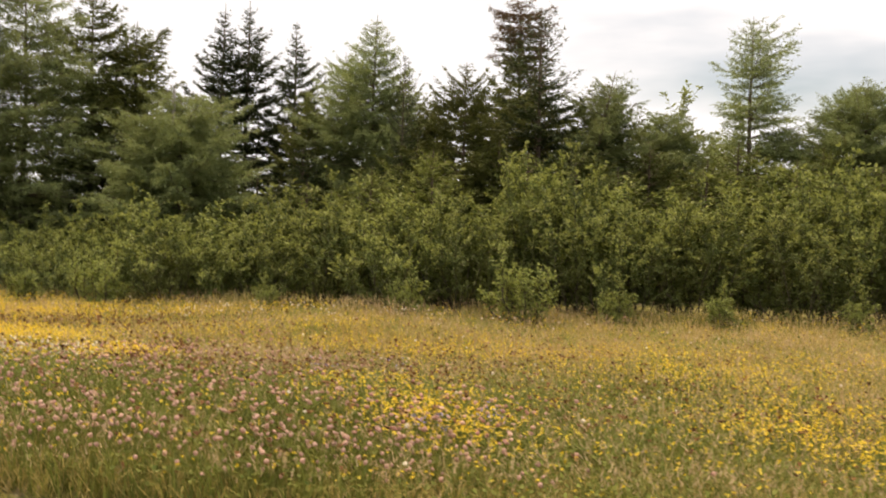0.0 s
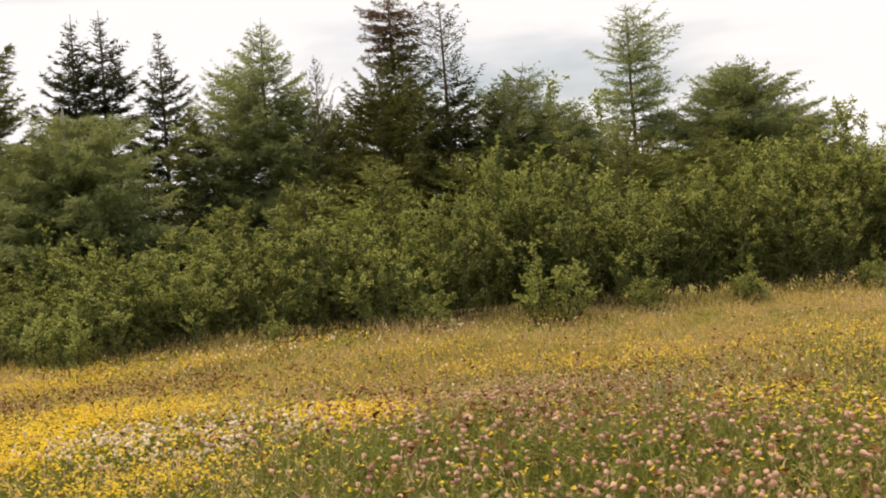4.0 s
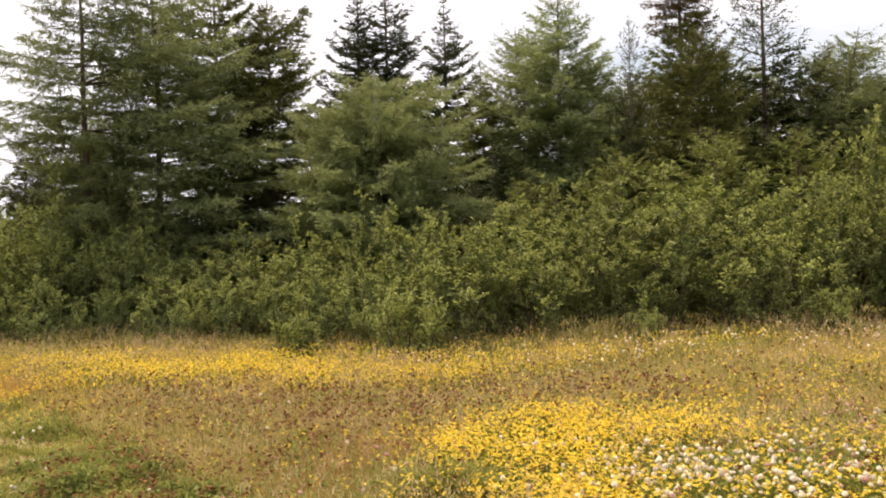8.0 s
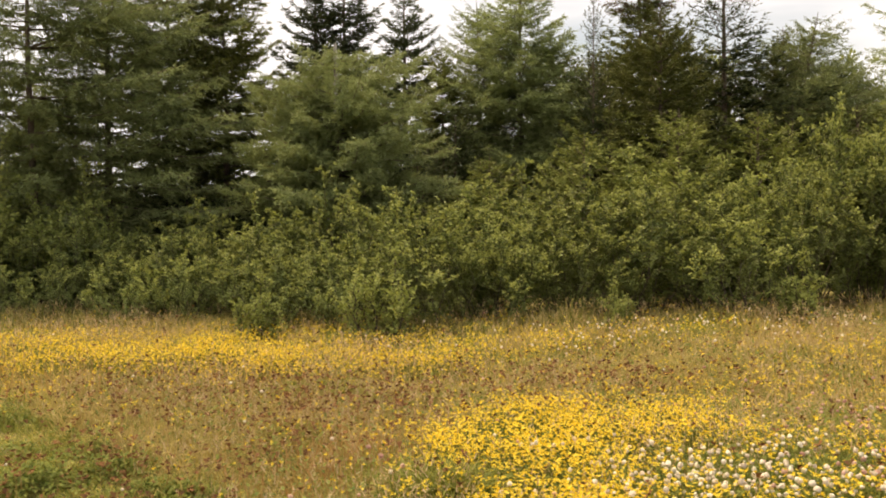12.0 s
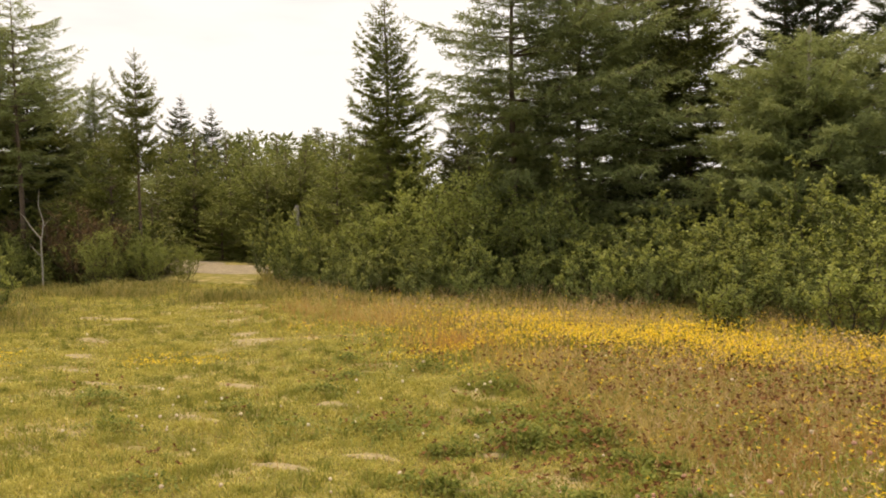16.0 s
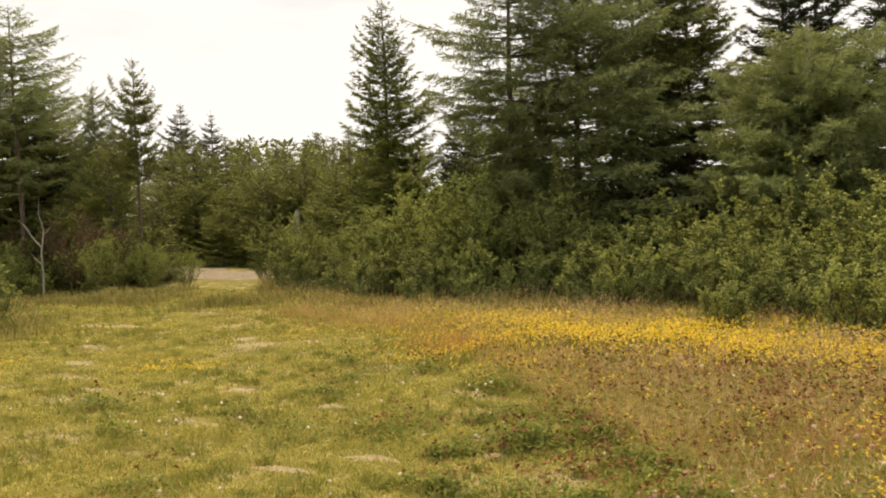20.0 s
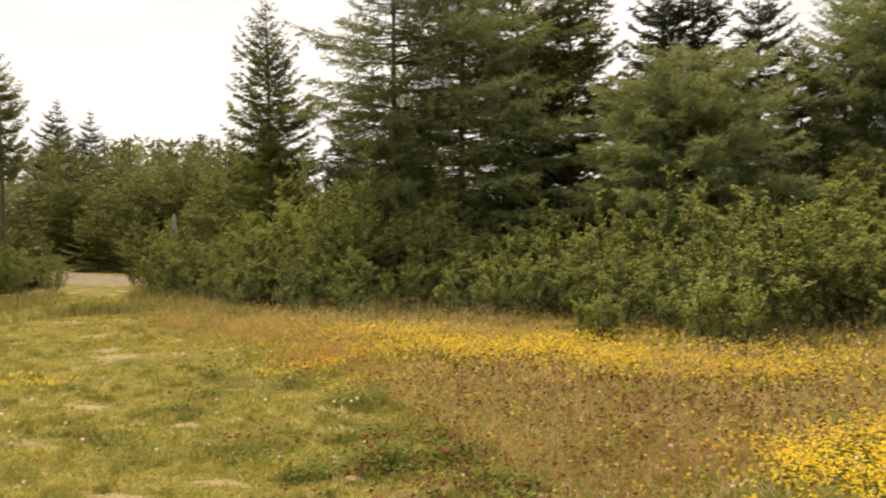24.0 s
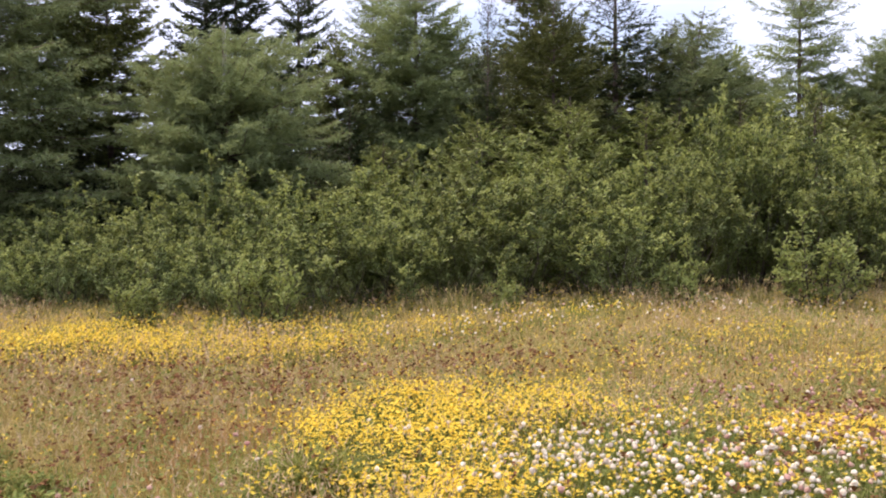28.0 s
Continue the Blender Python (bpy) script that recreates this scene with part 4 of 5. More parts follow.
def lawn_part(x, y):
    """1 on the short turf of the clearing, 0 in the tall meadow, with a ragged edge."""
    e = np.interp(y, LAWN_Y, LAWN_X) + 0.35 * (patchy(x, y, 2.3) - 0.5)
    return np.clip((e + 0.15 - x) / 0.9 + 0.5 + 0.6 * (patchy(x, y, 5.1, 1.9) - 0.5), 0, 1)


def hedge_front(x):
    return np.interp(x, EDGE_X, EDGE_Y)


def reach_of(x, y):
    """Distance to the path that is walked."""
    d = CAM_B - CAM_A
    t = np.clip(((x - CAM_A[0]) * d[0] + (y - CAM_A[1]) * d[1]) / (d @ d), 0, 1)
    return np.hypot(x - CAM_A[0] - t * d[0], y - CAM_A[1] - t * d[1])


def scatter(n, chance, x0=-19.0, x1=13.5, y0=1.0, y1=14.5):
    """n points whose density follows chance(x, y)."""
    got, have = [], 0
    while have < n:
        x, y = rng.uniform(x0, x1, n * 2), rng.uniform(y0, y1, n * 2)
        keep = rng.random(n * 2) < chance(x, y)
        got.append(np.column_stack([x[keep], y[keep]]))
        have += keep.sum()
    p = np.concatenate(got)[:n]
    return np.column_stack([p, gz(p[:, 0], p[:, 1])])


def in_view(x, y):
    """Where plants can be seen: in front of the path, up to the shrubs."""
    r = reach_of(x, y)
    ok = (y > 0.6 - 0.45 * x) & (r > 2.2) & (y < hedge_front(x) + 0.9) & (y > -0.9 * x - 6.5) & (y > 0.62 * x - 3.2)
    return ok * np.clip(5.0 / np.maximum(r, 3.0), 0.2, 1.2)


def stuff(name, vf, mat, label, category):
    ob = new(name, raw_mesh(name, *vf, mat))
    return tagged(ob, label, category, kind="stuff")


YELLOW = [(0.1, 4.9, 0.25, 0.35, 0.75), (0.05, 5.3, 0.3, 0.4, 0.7), (0.75, 5.85, 0.5, 0.25, 0.7), (2.6, 4.0, 0.25, 0.5, 0.6), (0.35, 5.0, 0.35, 0.65, 0.85), (0.9, 5.5, 0.5, 0.4, 0.85), (0.4, 4.15, 0.25, 0.4, 0.7), (1.6, 5.0, 0.45, 0.25, 0.7), (2.4, 4.6, 0.4, 0.2, 0.8), (1.3, 5.9, 0.3, 0.25, 0.6), (1.4, 4.0, 0.8, 0.4, 0.35),
          (1.4, 2.8, 0.5, 0.35, 0.5), (1.0, 3.3, 0.5, 0.4, 0.45), (-2.4, 9.3, 1.0, 0.7, 0.72), (-1.1, 9.1, 0.8, 0.65, 0.72), (-0.2, 8.8, 0.9, 0.6, 0.55), (-1.2, 7.9, 1.2, 0.4, 0.30), (-4.6, 9.5, 1.0, 0.6, 0.62), (-3.4, 8.5, 0.8, 0.4, 0.50), (-6.3, 9.6, 0.8, 0.5, 0.4), (-3.4, 7.3, 0.3, 0.2, 0.45), (1.8, 9.0, 1.2, 0.5, 0.35),
          (5.3, 2.5, 0.3, 0.4, 0.7), (5.55, 2.0, 0.3, 0.3, 0.55), (4.7, 3.0, 0.3, 0.3, 0.6), (7.6, 2.6, 0.6, 0.4, 0.65), (7.5, 3.5, 0.5, 0.4, 0.55), (5.6, 6.2, 1.0, 0.35, 0.48), (6.5, 4.9, 0.8, 0.4, 0.45),
          (7.5, 5.0, 0.6, 0.4, 0.45), (3.8, 6.3, 0.8, 0.3, 0.40), (4.8, 5.9, 0.7, 0.3, 0.40), (8.8, 6.1, 1.0, 0.5, 0.5), (3.0, 7.2, 0.8, 0.3, 0.36), (4.0, 7.7, 0.8, 0.3, 0.36), (2.0, 6.65, 0.5, 0.2, 0.35),
          (-9.3, 6.5, 0.6, 0.35, 0.9), (-7.2, 7.2, 0.4, 0.3, 0.85), (-4.6, 7.9, 0.5, 0.3, 0.35), (-0.3, 3.9, 0.3, 0.25, 0.2)]
WHITE = [(1.5, 4.45, 0.50, 0.20, 1.0), (0.95, 4.05, 0.35, 0.28, 0.9), (2.0, 4.0, 0.40, 0.36, 0.95), (1.3, 3.55, 0.45, 0.25, 0.8), (0.6, 4.9, 0.3, 0.2, 0.4), (-1.06, 4.30, 0.07, 0.06, 0.6), (2.4, 9.0, 2.5, 0.6, 0.30), (5, 4.8, 2.5, 1.2, 0.12), (-4.5, 5.5, 2.5, 1.6, 0.08)]
PINK = [(2.2, 5.3, 0.5, 0.4, 0.7), (3.2, 6.2, 0.6, 0.4, 0.5), (2.6, 3.4, 0.4, 0.4, 0.7), (3.7, 1.9, 0.6, 0.5, 0.9), (5.0, 2.4, 0.5, 0.4, 0.8), (5.3, 1.6, 0.5, 0.3, 0.8), (3.8, 4.4, 0.6, 0.5, 0.8), (3.3, 3.8, 0.6, 0.4, 0.8), (4.2, 2.1, 0.6, 0.6, 0.9), (3.0, 2.4, 0.6, 0.5, 0.8), (3.9, 1.7, 0.8, 0.4, 0.7), (1.8, 3.45, 0.4, 0.3, 0.25), (5.0, 1.8, 0.5, 0.4, 0.6), (5.6, 2.6, 0.4, 0.4, 0.5),
        (2.7, 4.25, 0.5, 0.4, 0.6), (1.6, 3.8, 0.6, 0.4, 0.2), (-1.15, 4.45, 0.25, 0.12, 0.8), (-0.7, 4.4, 0.3, 0.15, 0.4)]
BROWN = [(-1.9, 6.8, 0.6, 0.5, 0.85), (-1.0, 6.4, 0.6, 0.5, 0.8), (-0.3, 6.3, 0.6, 0.5, 0.6), (-1.0, 5.4, 0.5, 0.4, 0.3), (-2.6, 7.2, 0.5, 0.4, 0.8), (1.25, 6.7, 0.45, 0.25, 0.9), (1.2, 7.2, 0.6, 0.3, 0.8), (2.85, 5.0, 0.4, 0.3, 0.8), (-1.6, 5.5, 0.5, 0.5, 0.5),
         (0.5, 7.8, 2.0, 0.6, 0.45), (4.5, 5.2, 2.0, 0.8, 0.4), (-2.2, 5.0, 0.3, 0.25, 0.8), (3.6, 3.2, 1.6, 1.0, 0.5), (6.5, 3.4, 1.6, 1.0, 0.3)]


# short turf of the clearing
p = scatter(300000, lambda x, y: in_view(x, y) * lawn_part(x, y) * np.clip(0.05 + 1.5 * speckle(x, y, 0.30, 1) * (0.3 + speckle(x, y, 1.1, 2)), 0.05, 1) * np.clip(1 - 0.97 * field(BARE, x, y), 0, 1) * 0.9)
r = reach_of(p[:, 0], p[:, 1])
h = rng.uniform(0.012, 0.045, len(p)) * (0.35 + 1.3 * speckle(p[:, 0], p[:, 1], 0.22, 3) * (0.5 + speckle(p[:, 0], p[:, 1], 0.9, 4)))
stuff("short_grass", bent_blades(p, h, 0.0036 + 0.0006 * r, rng.uniform(0.3, 1.6, len(p))), M_TURF, "short yellowish green grass on the clearing", "grass")
# thin turf round the walker's own path
p = scatter(60000, lambda x, y: (y <= np.maximum(1.2 - 0.45 * x, 0.62 * x - 3.2) + 0.3) * (0.2 + 0.8 * patchy(x, y, 1.9, 0.6)), -8, 13, -9, 5)
h = rng.uniform(0.02, 0.06, len(p))
tip = p + np.column_stack([rng.normal(0, 1.2, (len(p), 2)) * h[:, None], h])
stuff("thin_turf", blades(p, tip, 0.014), M_TURF, "thin short grass where the path was walked", "grass")
# greener tufts
c = scatter(2600, lambda x, y: in_view(x, y) * (0.10 + 0.90 * lawn_part(x, y)) * np.clip(1.6 * speckle(x, y, 0.8, 5) - 0.2, 0, 1) * np.clip(1 - field(BARE, x, y), 0, 1))
own = (len(c) * rng.random(76000) ** 1.3).astype(int)
rad = (0.016 + 0.075 * ((own * 7) % 11 / 11) ** 1.6)[:, None]
off = rng.normal(0, 1, (76000, 2)) * rad * [1.5, 0.8]
p = np.column_stack([c[own, :2] + off, np.zeros(76000)])
p[:, 2] = gz(p[:, 0], p[:, 1])
fall = np.exp(-0.35 * ((off / rad / [1.5, 0.8]) ** 2).sum(1))
stuff("grass_tufts", bent_blades(p, rng.uniform(0.03, 0.11, len(p)) * (0.4 + 0.9 * (own % 5) / 5) * (0.4 + 0.8 * fall), 0.0065, rng.uniform(0.3, 1.1, len(p))), M_LAWNTUFT, "green clover and grass tufts on the clearing", "grass")
# a few taller straw blades on the turf
p = scatter(5000, lambda x, y: in_view(x, y) * lawn_part(x, y) * np.clip(1.5 * speckle(x, y, 0.6, 6) - 0.3, 0, 1))
tip = p + np.column_stack([rng.normal(0, 0.04, (len(p), 2)), rng.uniform(0.04, 0.14, len(p))])
stuff("turf_stalks", blades(p, tip, 0.005), M_STRAW, "thin straw stalks standing in the turf", "grass")
# tall meadow
p = scatter(170000, lambda x, y: in_view(x, y) * (1 - lawn_part(x, y)) * (0.45 + 0.55 * speckle(x, y, 0.35, 7)) * (1 - 0.55 * np.minimum(field([(3.4, 3.0, 1.6, 1.2, 1.0), (5.6, 2.2, 1.2, 0.8, 0.6), (1.6, 3.4, 0.9, 0.6, 0.8)], x, y), 1)))
r = reach_of(p[:, 0], p[:, 1])
h = rng.uniform(0.06, 0.24, len(p)) * (0.75 + 0.5 * patchy(p[:, 0], p[:, 1], 1.3, 1.0)) * (1 - 0.5 * np.minimum(field(YELLOW + WHITE, p[:, 0], p[:, 1]), 1))
stuff("meadow_grass", bent_blades(p, h, 0.0032 + 0.0006 * r, rng.uniform(0.4, 1.7, len(p))), M_MEADOW, "tall mixed green and straw meadow grass", "grass")
p = scatter(26000, lambda x, y: in_view(x, y) * (1 - lawn_part(x, y)) * (0.15 + 0.85 * speckle(x, y, 0.9, 8)) * (1 - 0.8 * np.minimum(field(YELLOW[:5] + WHITE[:4], x, y), 1)) * (1 - 0.65 * np.minimum(field([(4.0, 2.6, 2.0, 1.3, 1.0)], x, y), 1)))
h = rng.uniform(0.16, 0.38, len(p)) * (0.7 + 0.4 * speckle(p[:, 0], p[:, 1], 1.2, 9))
tip = p + np.column_stack([rng.normal(0, 0.07, (len(p), 2)), h])
v1 = blades(p, tip, 0.0022 + 0.0002 * reach_of(p[:, 0], p[:, 1]))
stuff("dry_grass_stalks", v1, M_STRAW, "thin straw-coloured grass stalks", "grass")
heads_at = [tip - (tip - p) * k for k in (0.0, 0.08, 0.16)]
pan = [blades(q + rng.normal(0, 0.004, q.shape), q + np.column_stack([rng.normal(0, 0.016, (len(q), 2)), rng.uniform(0.012, 0.04, len(q))]), 0.0065) for q in heads_at]
stuff("grass_panicles", joined(*pan), M_PANICLE, "pale tan seed heads of the meadow grass", "grass")
RUST = [(-0.75, 5.4, 0.28, 0.4, 0.5), (-0.2, 3.9, 0.3, 0.3, 0.35), (-4.4, 8.5, 0.35, 0.2, 1), (-7.6, 11.2, 0.8, 0.4, 0.35), (-5.5, 10.2, 1.2, 0.5, 0.22), (-2.5, 8.2, 1.0, 0.5, 0.25), (5.5, 6.9, 1.6, 0.4, 0.3)]
p = scatter(4500, lambda x, y: in_view(x, y) * np.minimum(field(RUST, x, y), 1))
tip = p + np.column_stack([rng.normal(0, 0.07, (len(p), 2)), rng.uniform(0.12, 0.30, len(p))])
stuff("rusty_stalks", blades(p, tip, 0.008), M_RUST, "rust-orange dry stalks in the meadow", "grass")
GREENER = [(3.4, 2.6, 1.6, 1.0, 0.9), (5.5, 2.2, 1.2, 0.8, 0.6), (1.6, 3.2, 0.9, 0.6, 0.8), (-0.14, 4.72, 0.12, 0.10, 1.0), (-0.55, 4.2, 0.2, 0.1, 1.0), (5.2, 4.2, 1.6, 0.8, 0.4), (1.4, 3.9, 0.6, 0.35, 0.9), (6.5, 3.0, 1.5, 1.0, 0.2)]
p = scatter(58000, lambda x, y: in_view(x, y) * (0.3 + 0.9 * speckle(x, y, 0.4, 12)) * np.minimum(field(GREENER, x, y), 1.0) * (1 - lawn_part(x, y)))
stuff("green_meadow_grass", bent_blades(p, rng.uniform(0.10, 0.30, len(p)), 0.008, rng.uniform(0.2, 0.9, len(p))), M_TUFT, "fresh green grass and clover in the meadow", "grass")
k = rng.normal(0, 1, (1800, 2)) * [0.09, 0.07] + [-0.16, 4.55]
p = np.column_stack([k, gz(k[:, 0], k[:, 1])])
ob = new("clover_plant", raw_mesh("clover_plant", *bent_blades(p, rng.uniform(0.12, 0.32, 1800), 0.013, rng.uniform(0.3, 1.2, 1800)), M_LAWNTUFT))
tagged(ob, "bushy fresh green plant beside the yellow flowers", "plant")
WEEDS = [(-13.6, 12.6, 1.4, 0.7, 0.8), (-16.5, 11.6, 2.0, 0.8, 1.0), (-10.2, 12.6, 0.8, 0.5, 0.8), (-14.6, 9.8, 1.2, 0.8, 0.5), (-15.3, 13.3, 1.2, 0.6, 1.0), (-18.0, 12.4, 1.6, 0.8, 1.0), (-12.0, 8.6, 0.9, 0.5, 0.5)]
p = scatter(26000, lambda x, y: np.minimum(field(WEEDS, x, y), 1.0) * np.clip(1.8 * speckle(x, y, 0.9, 15) - 0.3, 0.05, 1), -20, -8, 7, 17)
stuff("track_side_grass", bent_blades(p, rng.uniform(0.04, 0.10 + 0.34 * speckle(p[:, 0], p[:, 1], 0.8, 14) ** 2), 0.013, rng.uniform(0.2, 0.9, len(p))), M_WEED, "tall green and straw grass beside the track", "grass")
# uneven weeds along the foot of the shrubs
p = scatter(15000, lambda x, y: np.clip(1 - np.abs(y - hedge_front(x) - 0.12) / 0.45, 0, 1) * np.clip(1.9 * speckle(x, y, 0.7, 16) - 0.45, 0, 1), -11.5, 13, 9.5, 15)
stuff("hedge_foot_weeds", bent_blades(p, rng.uniform(0.08, 0.20 + 0.38 * speckle(p[:, 0], p[:, 1], 0.5, 17) ** 1.5), 0.012, rng.uniform(0.15, 0.8, len(p))), M_WEED, "uneven green and straw weeds at the foot of the shrubs", "grass")
# low dark clover clumps along the edge of the turf
c = scatter(46, lambda x, y: np.clip(field([(-1.9, 5.4, 0.6, 0.7, 1.0), (-1.2, 4.4, 0.5, 0.4, 1.0), (-2.9, 6.6, 0.6, 0.6, 0.7), (-4.2, 7.6, 1.0, 0.6, 0.3), (-3.0, 5.0, 1.2, 0.8, 0.25)], x, y), 0, 1), -6, 0, 3.4, 9)
for cx, cy, k in ((-0.14, 4.72, 5), (-0.30, 4.78, 2), (-2.05, 5.67, 3), (-2.5, 5.4, 3), (-1.3, 4.55, 3), (-1.65, 5.2, 2), (-4.6, 6.3, 2), (-6.2, 5.4, 2)):
    c = np.vstack([c, [[cx, cy, float(gz(cx, cy))]] * k])
own = rng.integers(0, len(c), 17000)
rad = (0.07 + 0.13 * ((own * 5) % 13 / 13))[:, None]
d = rng.normal(0, 1, (len(own), 2)) * rad * [1.3, 0.8]
lift = (0.05 + 0.5 * rad[:, 0]) * np.exp(-0.5 * (d / rad / [1.3, 0.8]) ** 2).prod(1) * rng.uniform(0.4, 1.1, len(own))
p = np.column_stack([c[own, :2] + d, np.zeros(len(own))])
p[:, 2] = gz(p[:, 0], p[:, 1]) + lift
a = rng.uniform(0, 2 * np.pi, len(p))
tip = p + np.column_stack([0.026 * np.cos(a), 0.026 * np.sin(a), rng.normal(0, 0.014, len(p))])
stuff("clover_clumps", blades(p, tip, 0.022, np.column_stack([-np.sin(a), np.cos(a), np.zeros(len(p))])), M_CLOVERLEAF, "low dark green clover clumps at the turf edge", "leaves")
CLUMPS = c
# broad clover leaves low in the meadow
p = scatter(60000, lambda x, y: in_view(x, y) * (1 - lawn_part(x, y)) * (0.9 * patchy(x, y, 2.2, 1.7) + 0.55 * (field([(1.2, 4.6, 1.6, 1.2, 1), (3.5, 3.6, 2.0, 1.5, 0.8), (-0.2, 4.4, 0.35, 0.3, 1.5)], x, y))) * 0.7)
p[:, 2] += rng.uniform(0.04, 0.20, len(p))
a = rng.uniform(0, 2 * np.pi, len(p))
tip = p + np.column_stack([0.028 * np.cos(a), 0.028 * np.sin(a), rng.normal(0, 0.014, len(p))])
stuff("clover_leaves", blades(p, tip, 0.024, np.column_stack([-np.sin(a), np.cos(a), np.zeros(len(p))])), M_CLOVERLEAF, "green clover leaves in the meadow", "leaves")


def petals(p, size):
    """Four cupped petals for every point."""
    n = len(p)
    a0 = rng.uniform(0, 2 * np.pi, n)
    tilt = rng.normal(0, 0.5, (n, 2))
    vs = []
    for k in range(4):
        a = a0 + k * 2 * np.pi / 4
        d = np.column_stack([np.cos(a), np.sin(a), 0.65 + tilt[:, 0] * np.cos(a) + tilt[:, 1] * np.sin(a)]) * size[:, None]
        s = np.column_stack([-np.sin(a), np.cos(a), np.zeros(n)]) * size[:, None] * 0.75
        vs.append(np.stack([p, p + d + s, p + d - s], 1))
    v = np.stack(vs, 1).reshape(-1, 3)
    return v, np.arange(len(v)).reshape(-1, 3)


def heads(p, size, tall=1.0):
    """A knobbly round flower head for every point."""
    t = (1 + 5 ** 0.5) / 2
    v = np.array([(-1, t, 0), (1, t, 0), (-1, -t, 0), (1, -t, 0), (0, -1, t), (0, 1, t), (0, -1, -t), (0, 1, -t), (t, 0, -1), (t, 0, 1), (-t, 0, -1), (-t, 0, 1)], float)
    v /= np.linalg.norm(v[0])
    f = np.array([(0, 11, 5), (0, 5, 1), (0, 1, 7), (0, 7, 10), (0, 10, 11), (1, 5, 9), (5, 11, 4), (11, 10, 2), (10, 7, 6), (7, 1, 8), (3, 9, 4), (3, 4, 2), (3, 2, 6), (3, 6, 8), (3, 8, 9), (4, 9, 5), (2, 4, 11), (6, 2, 10), (8, 6, 7), (9, 8, 1)])
    n = len(p)
    vv = v[None] * rng.uniform(0.75, 1.2, (n, 12, 1)) * size[:, None, None] * np.array([1, 1, tall])
    vv = vv + p[:, None]
    ff = f[None] + (np.arange(n) * 12)[:, None, None]
    return vv.reshape(-1, 3), ff.reshape(-1, 3)


def flowers(n, blobs, low, high, floor=0.0):
    p = scatter(n, lambda x, y: in_view(x, y) * np.minimum(np.minimum(field(blobs, x, y), 1.0) ** 1.6 * (0.15 + 1.1 * speckle(x, y, 0.55, 21 + n % 7) ** 1.3) * (0.2 + 1.2 * speckle(x, y, 0.14, 31 + n % 5)) + floor * (1 - lawn_part(x, y)), 1.0))
    foot = p.copy()
    tall = (0.35 + 0.65 * (1 - lawn_part(p[:, 0], p[:, 1])))
    p[:, 2] += rng.uniform(low, high, n) * tall
    p[:, :2] += rng.normal(0, 0.015, (n, 2))
    return foot, p


foot, top = flowers(34000, YELLOW, 0.15, 0.27, 0.022)
stuff("yellow_flowers", petals(top, rng.uniform(0.006, 0.0105, len(top)) * (1 + 0.01 * reach_of(top[:, 0], top[:, 1]))), M_YELLOW, "bright yellow trefoil flowers in the meadow", "flowers")
stuff("flower_stems", blades(foot, top, 0.004), M_CLOVERLEAF, "thin green flower stems", "stems")
def clover_plants(name, foot, top, low, high, mat, label, count, group):
    """The nearest plants of a patch, each a stem with its round head."""
    balls = [raw_mesh("flower_head", *heads(np.zeros((1, 3)), np.array([1.0]), 0.95), mat) for _ in range(4)]
    stalk = raw_mesh("stem", *tubes(np.zeros((1, 3)), np.array([[0.0, 0.0, 1.0]]), 0.0022, 0.0016, 4), M_CLOVERLEAF)
    for i, (f, t) in enumerate(zip(foot[:count], top[:count])):
        root = new(name)
        root.location = f
        tagged(root, label, "flower", group)
        d = Vector(t - f)
        stem = part("stem", stalk, root)
        stem.matrix_basis = d.to_track_quat("Z", "Y").to_matrix().to_4x4() @ Matrix.Diagonal((1, 1, d.length, 1))
        head = part("flower_head", balls[i % 4], root)
        r = rng.uniform(low, high)
        head.matrix_basis = Matrix.Translation(d) @ Matrix.Rotation(rng.uniform(0, 6.28), 4, "Z") @ Matrix.Diagonal((r, r, r, 1))


def nearest_first(foot, top):
    order = np.argsort(top[:, 1] + 4.0 * ((top[:, 0] < 0.2) | (top[:, 0] > 6.5)))
    return foot[order], top[order]


foot, top = nearest_first(*flowers(1000, WHITE, 0.16, 0.28, 0.0012))
clover_plants("white_clover", foot, top, 0.0085, 0.0155, M_WHITE, "white clover flower on a thin green stem", 220, "white clover in the meadow")
foot, top = foot[220:], top[220:]
stuff("white_clover_heads", heads(top, rng.uniform(0.0085, 0.0155, len(top))), M_WHITE, "white clover heads with pinkish shade", "flowers")
stuff("white_clover_stems", blades(foot, top, 0.004), M_CLOVERLEAF, "thin green clover stems", "stems")
foot, top = nearest_first(*flowers(1600, PINK, 0.15, 0.30, 0.005))
clover_plants("pink_clover", foot, top, 0.010, 0.016, M_PINK, "dusty pink clover flower on a thin stem", 220, "pink clover in the meadow")
foot, top = foot[220:], top[220:]
stuff("pink_clover_heads", heads(top, rng.uniform(0.010, 0.016, len(top)), 0.9), M_PINK, "dusty pink clover heads", "flowers")
stuff("pink_clover_stems", blades(foot, top, 0.004), M_CLOVERLEAF, "thin green clover stems", "stems")
VETCH = [(5.63, 2.05, 0.07, 0.06, 1.0), (2.75, 1.12, 0.07, 0.06, 1.0), (4.74, 4.18, 0.07, 0.06, 1.0), (4.37, 3.43, 0.07, 0.06, 1.0), (5.3, 1.79, 0.07, 0.06, 1.0)]
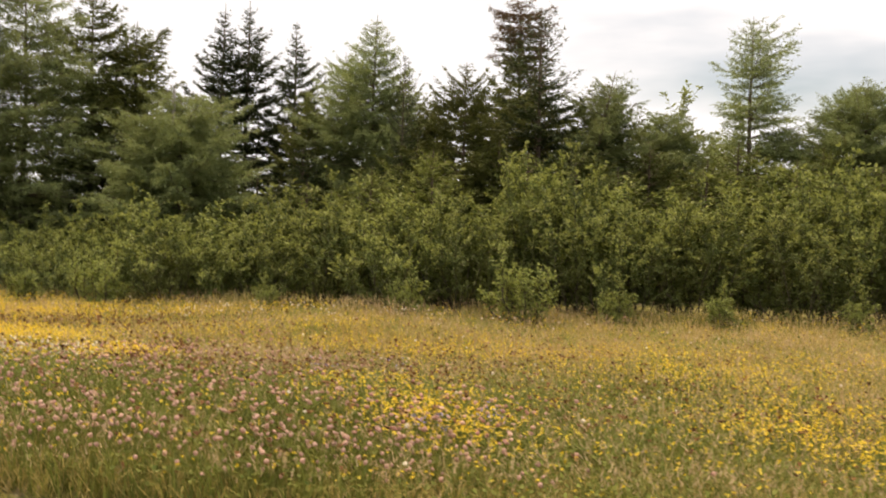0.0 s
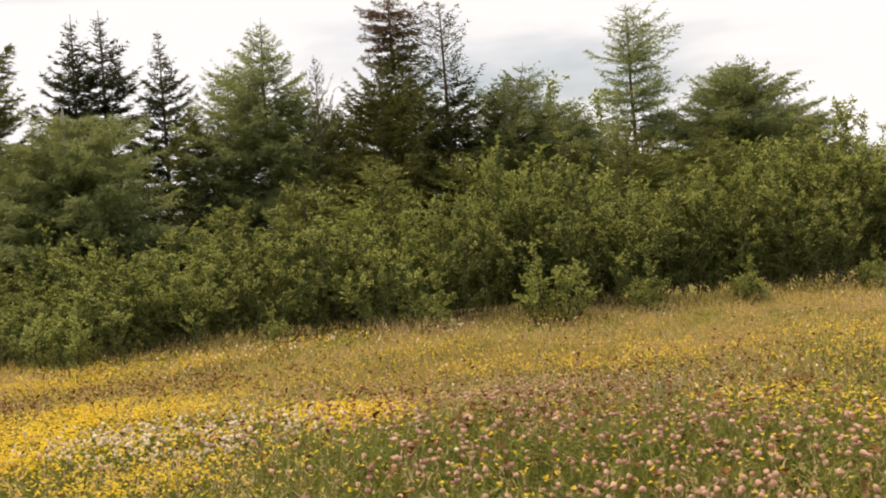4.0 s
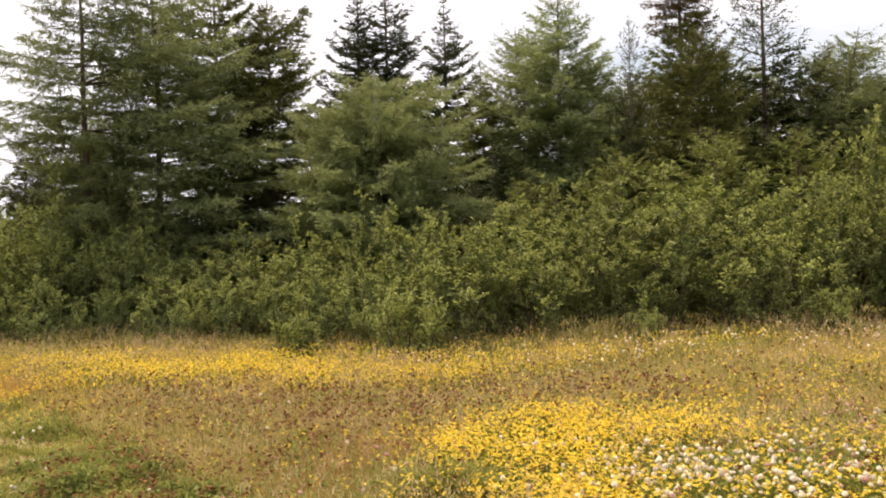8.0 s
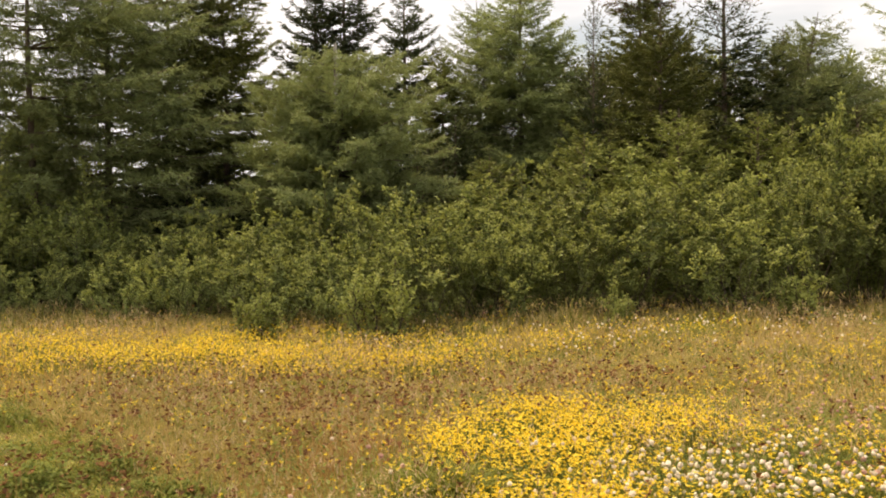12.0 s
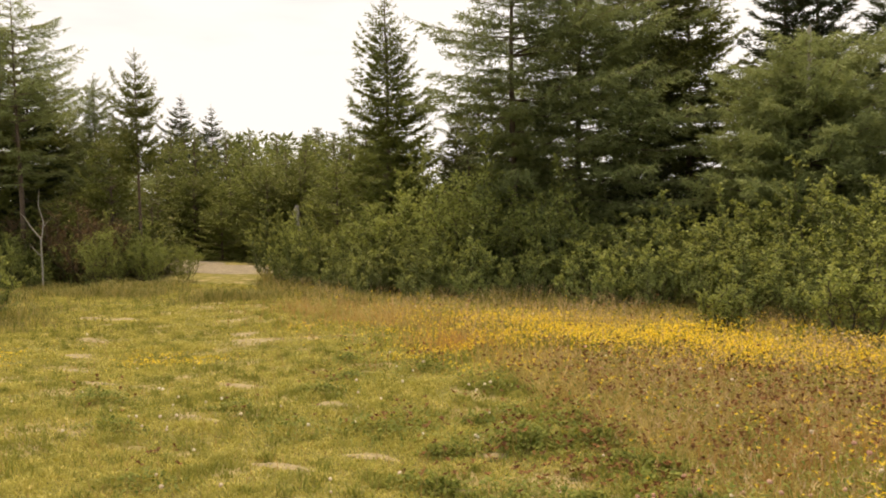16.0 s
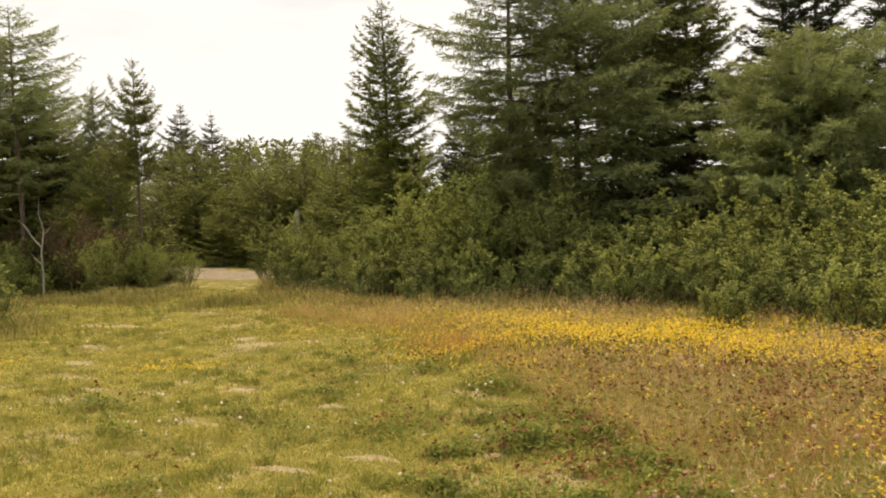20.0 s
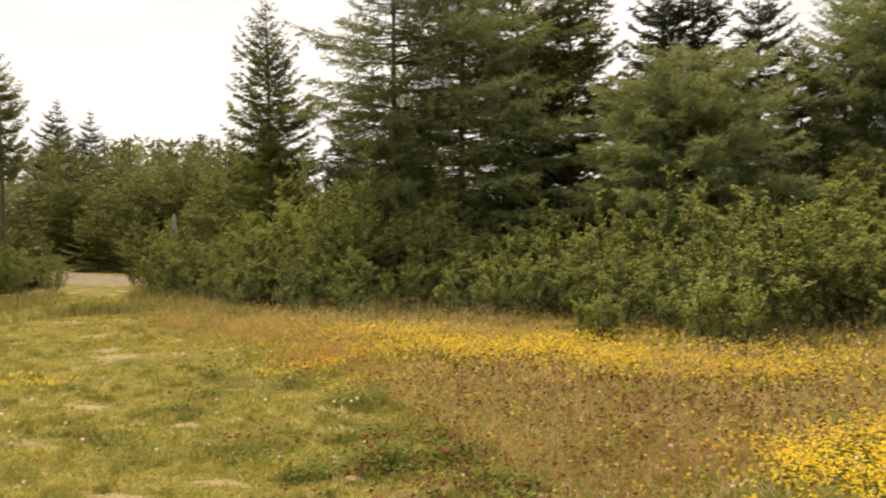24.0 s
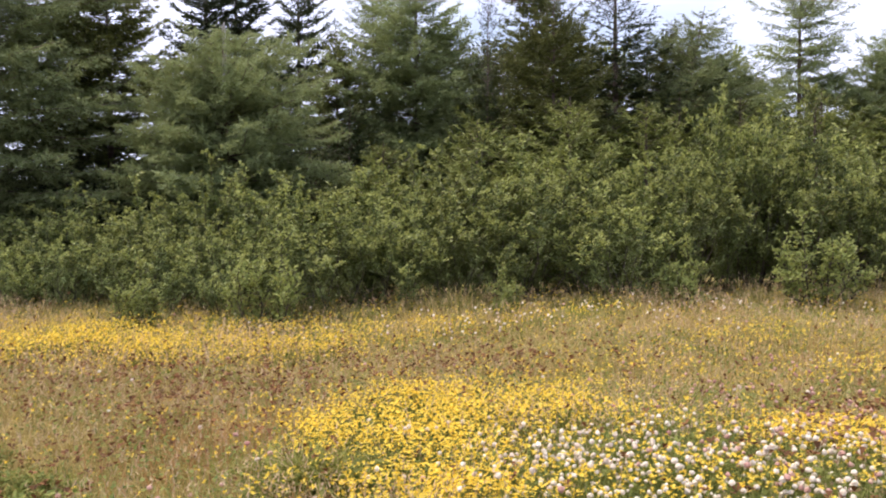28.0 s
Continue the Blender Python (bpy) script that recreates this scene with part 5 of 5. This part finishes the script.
foot, top = flowers(60, VETCH, 0.22, 0.34)
stuff("vetch_flowers", petals(top, rng.uniform(0.006, 0.011, len(top))), M_VETCH, "small violet-blue vetch flowers", "flowers")
stuff("vetch_stems", blades(foot, top, 0.003), M_CLOVERLEAF, "thin green vetch stems", "stems")
foot, top = flowers(3700, BROWN, 0.12, 0.30, 0.016)
own = rng.integers(0, len(CLUMPS), 420)
dry = CLUMPS[own] + np.column_stack([rng.normal(0, 0.14, (420, 2)), rng.uniform(0.08, 0.22, 420)])
dry_foot = dry * [1, 1, 0] + [0, 0, 0.0]
foot, top = np.concatenate([foot, dry_foot]), np.concatenate([top, dry])
stuff("brown_seed_heads", petals(top, rng.uniform(0.011, 0.023, len(top))), M_SEED, "withered dark brown clover heads", "seed heads")
stuff("seed_head_stems", blades(foot, top, 0.004), M_STRAW, "dry brown stems", "stems")


# ---------------------------------------------------------------- far woods


def far_woods():
    n = 430
    az = rng.uniform(-82, 58, n)
    d = rng.uniform(62, 125, n)
    x, y = np.sin(np.radians(az)) * d, np.cos(np.radians(az)) * d
    h = np.where(az < -30, rng.uniform(5.5, 9.5, n), rng.uniform(1.8, 3.4, n)) * (d / 100)
    v, f, o = [], [], 0
    k = 240
    for i in range(n):
        u = rng.random(k) ** 0.7
        a = rng.uniform(0, 2 * np.pi, k)
        conical = rng.random() < 0.6
        rad = h[i] * (0.22 * (1.05 - u) if conical else 0.32 * np.sin(np.pi * np.clip(u, 0.05, 0.97)) ** 0.6)
        q = np.column_stack([x[i] + rad * np.cos(a), y[i] + rad * np.sin(a), u * h[i] + float(gz(x[i], y[i]))])
        e = q + np.column_stack([0.06 * h[i] * np.cos(a), 0.06 * h[i] * np.sin(a), rng.uniform(-0.03, 0.07, k) * h[i]])
        vv, ff = blades(q, e, 0.045 * h[i])
        v.append(vv); f.append(ff + o); o += len(vv)
    stuff("far_woods", (np.concatenate(v), np.concatenate(f)), M_FARWOOD, "distant mixed green woods beyond the clearing", "woods")


far_woods()
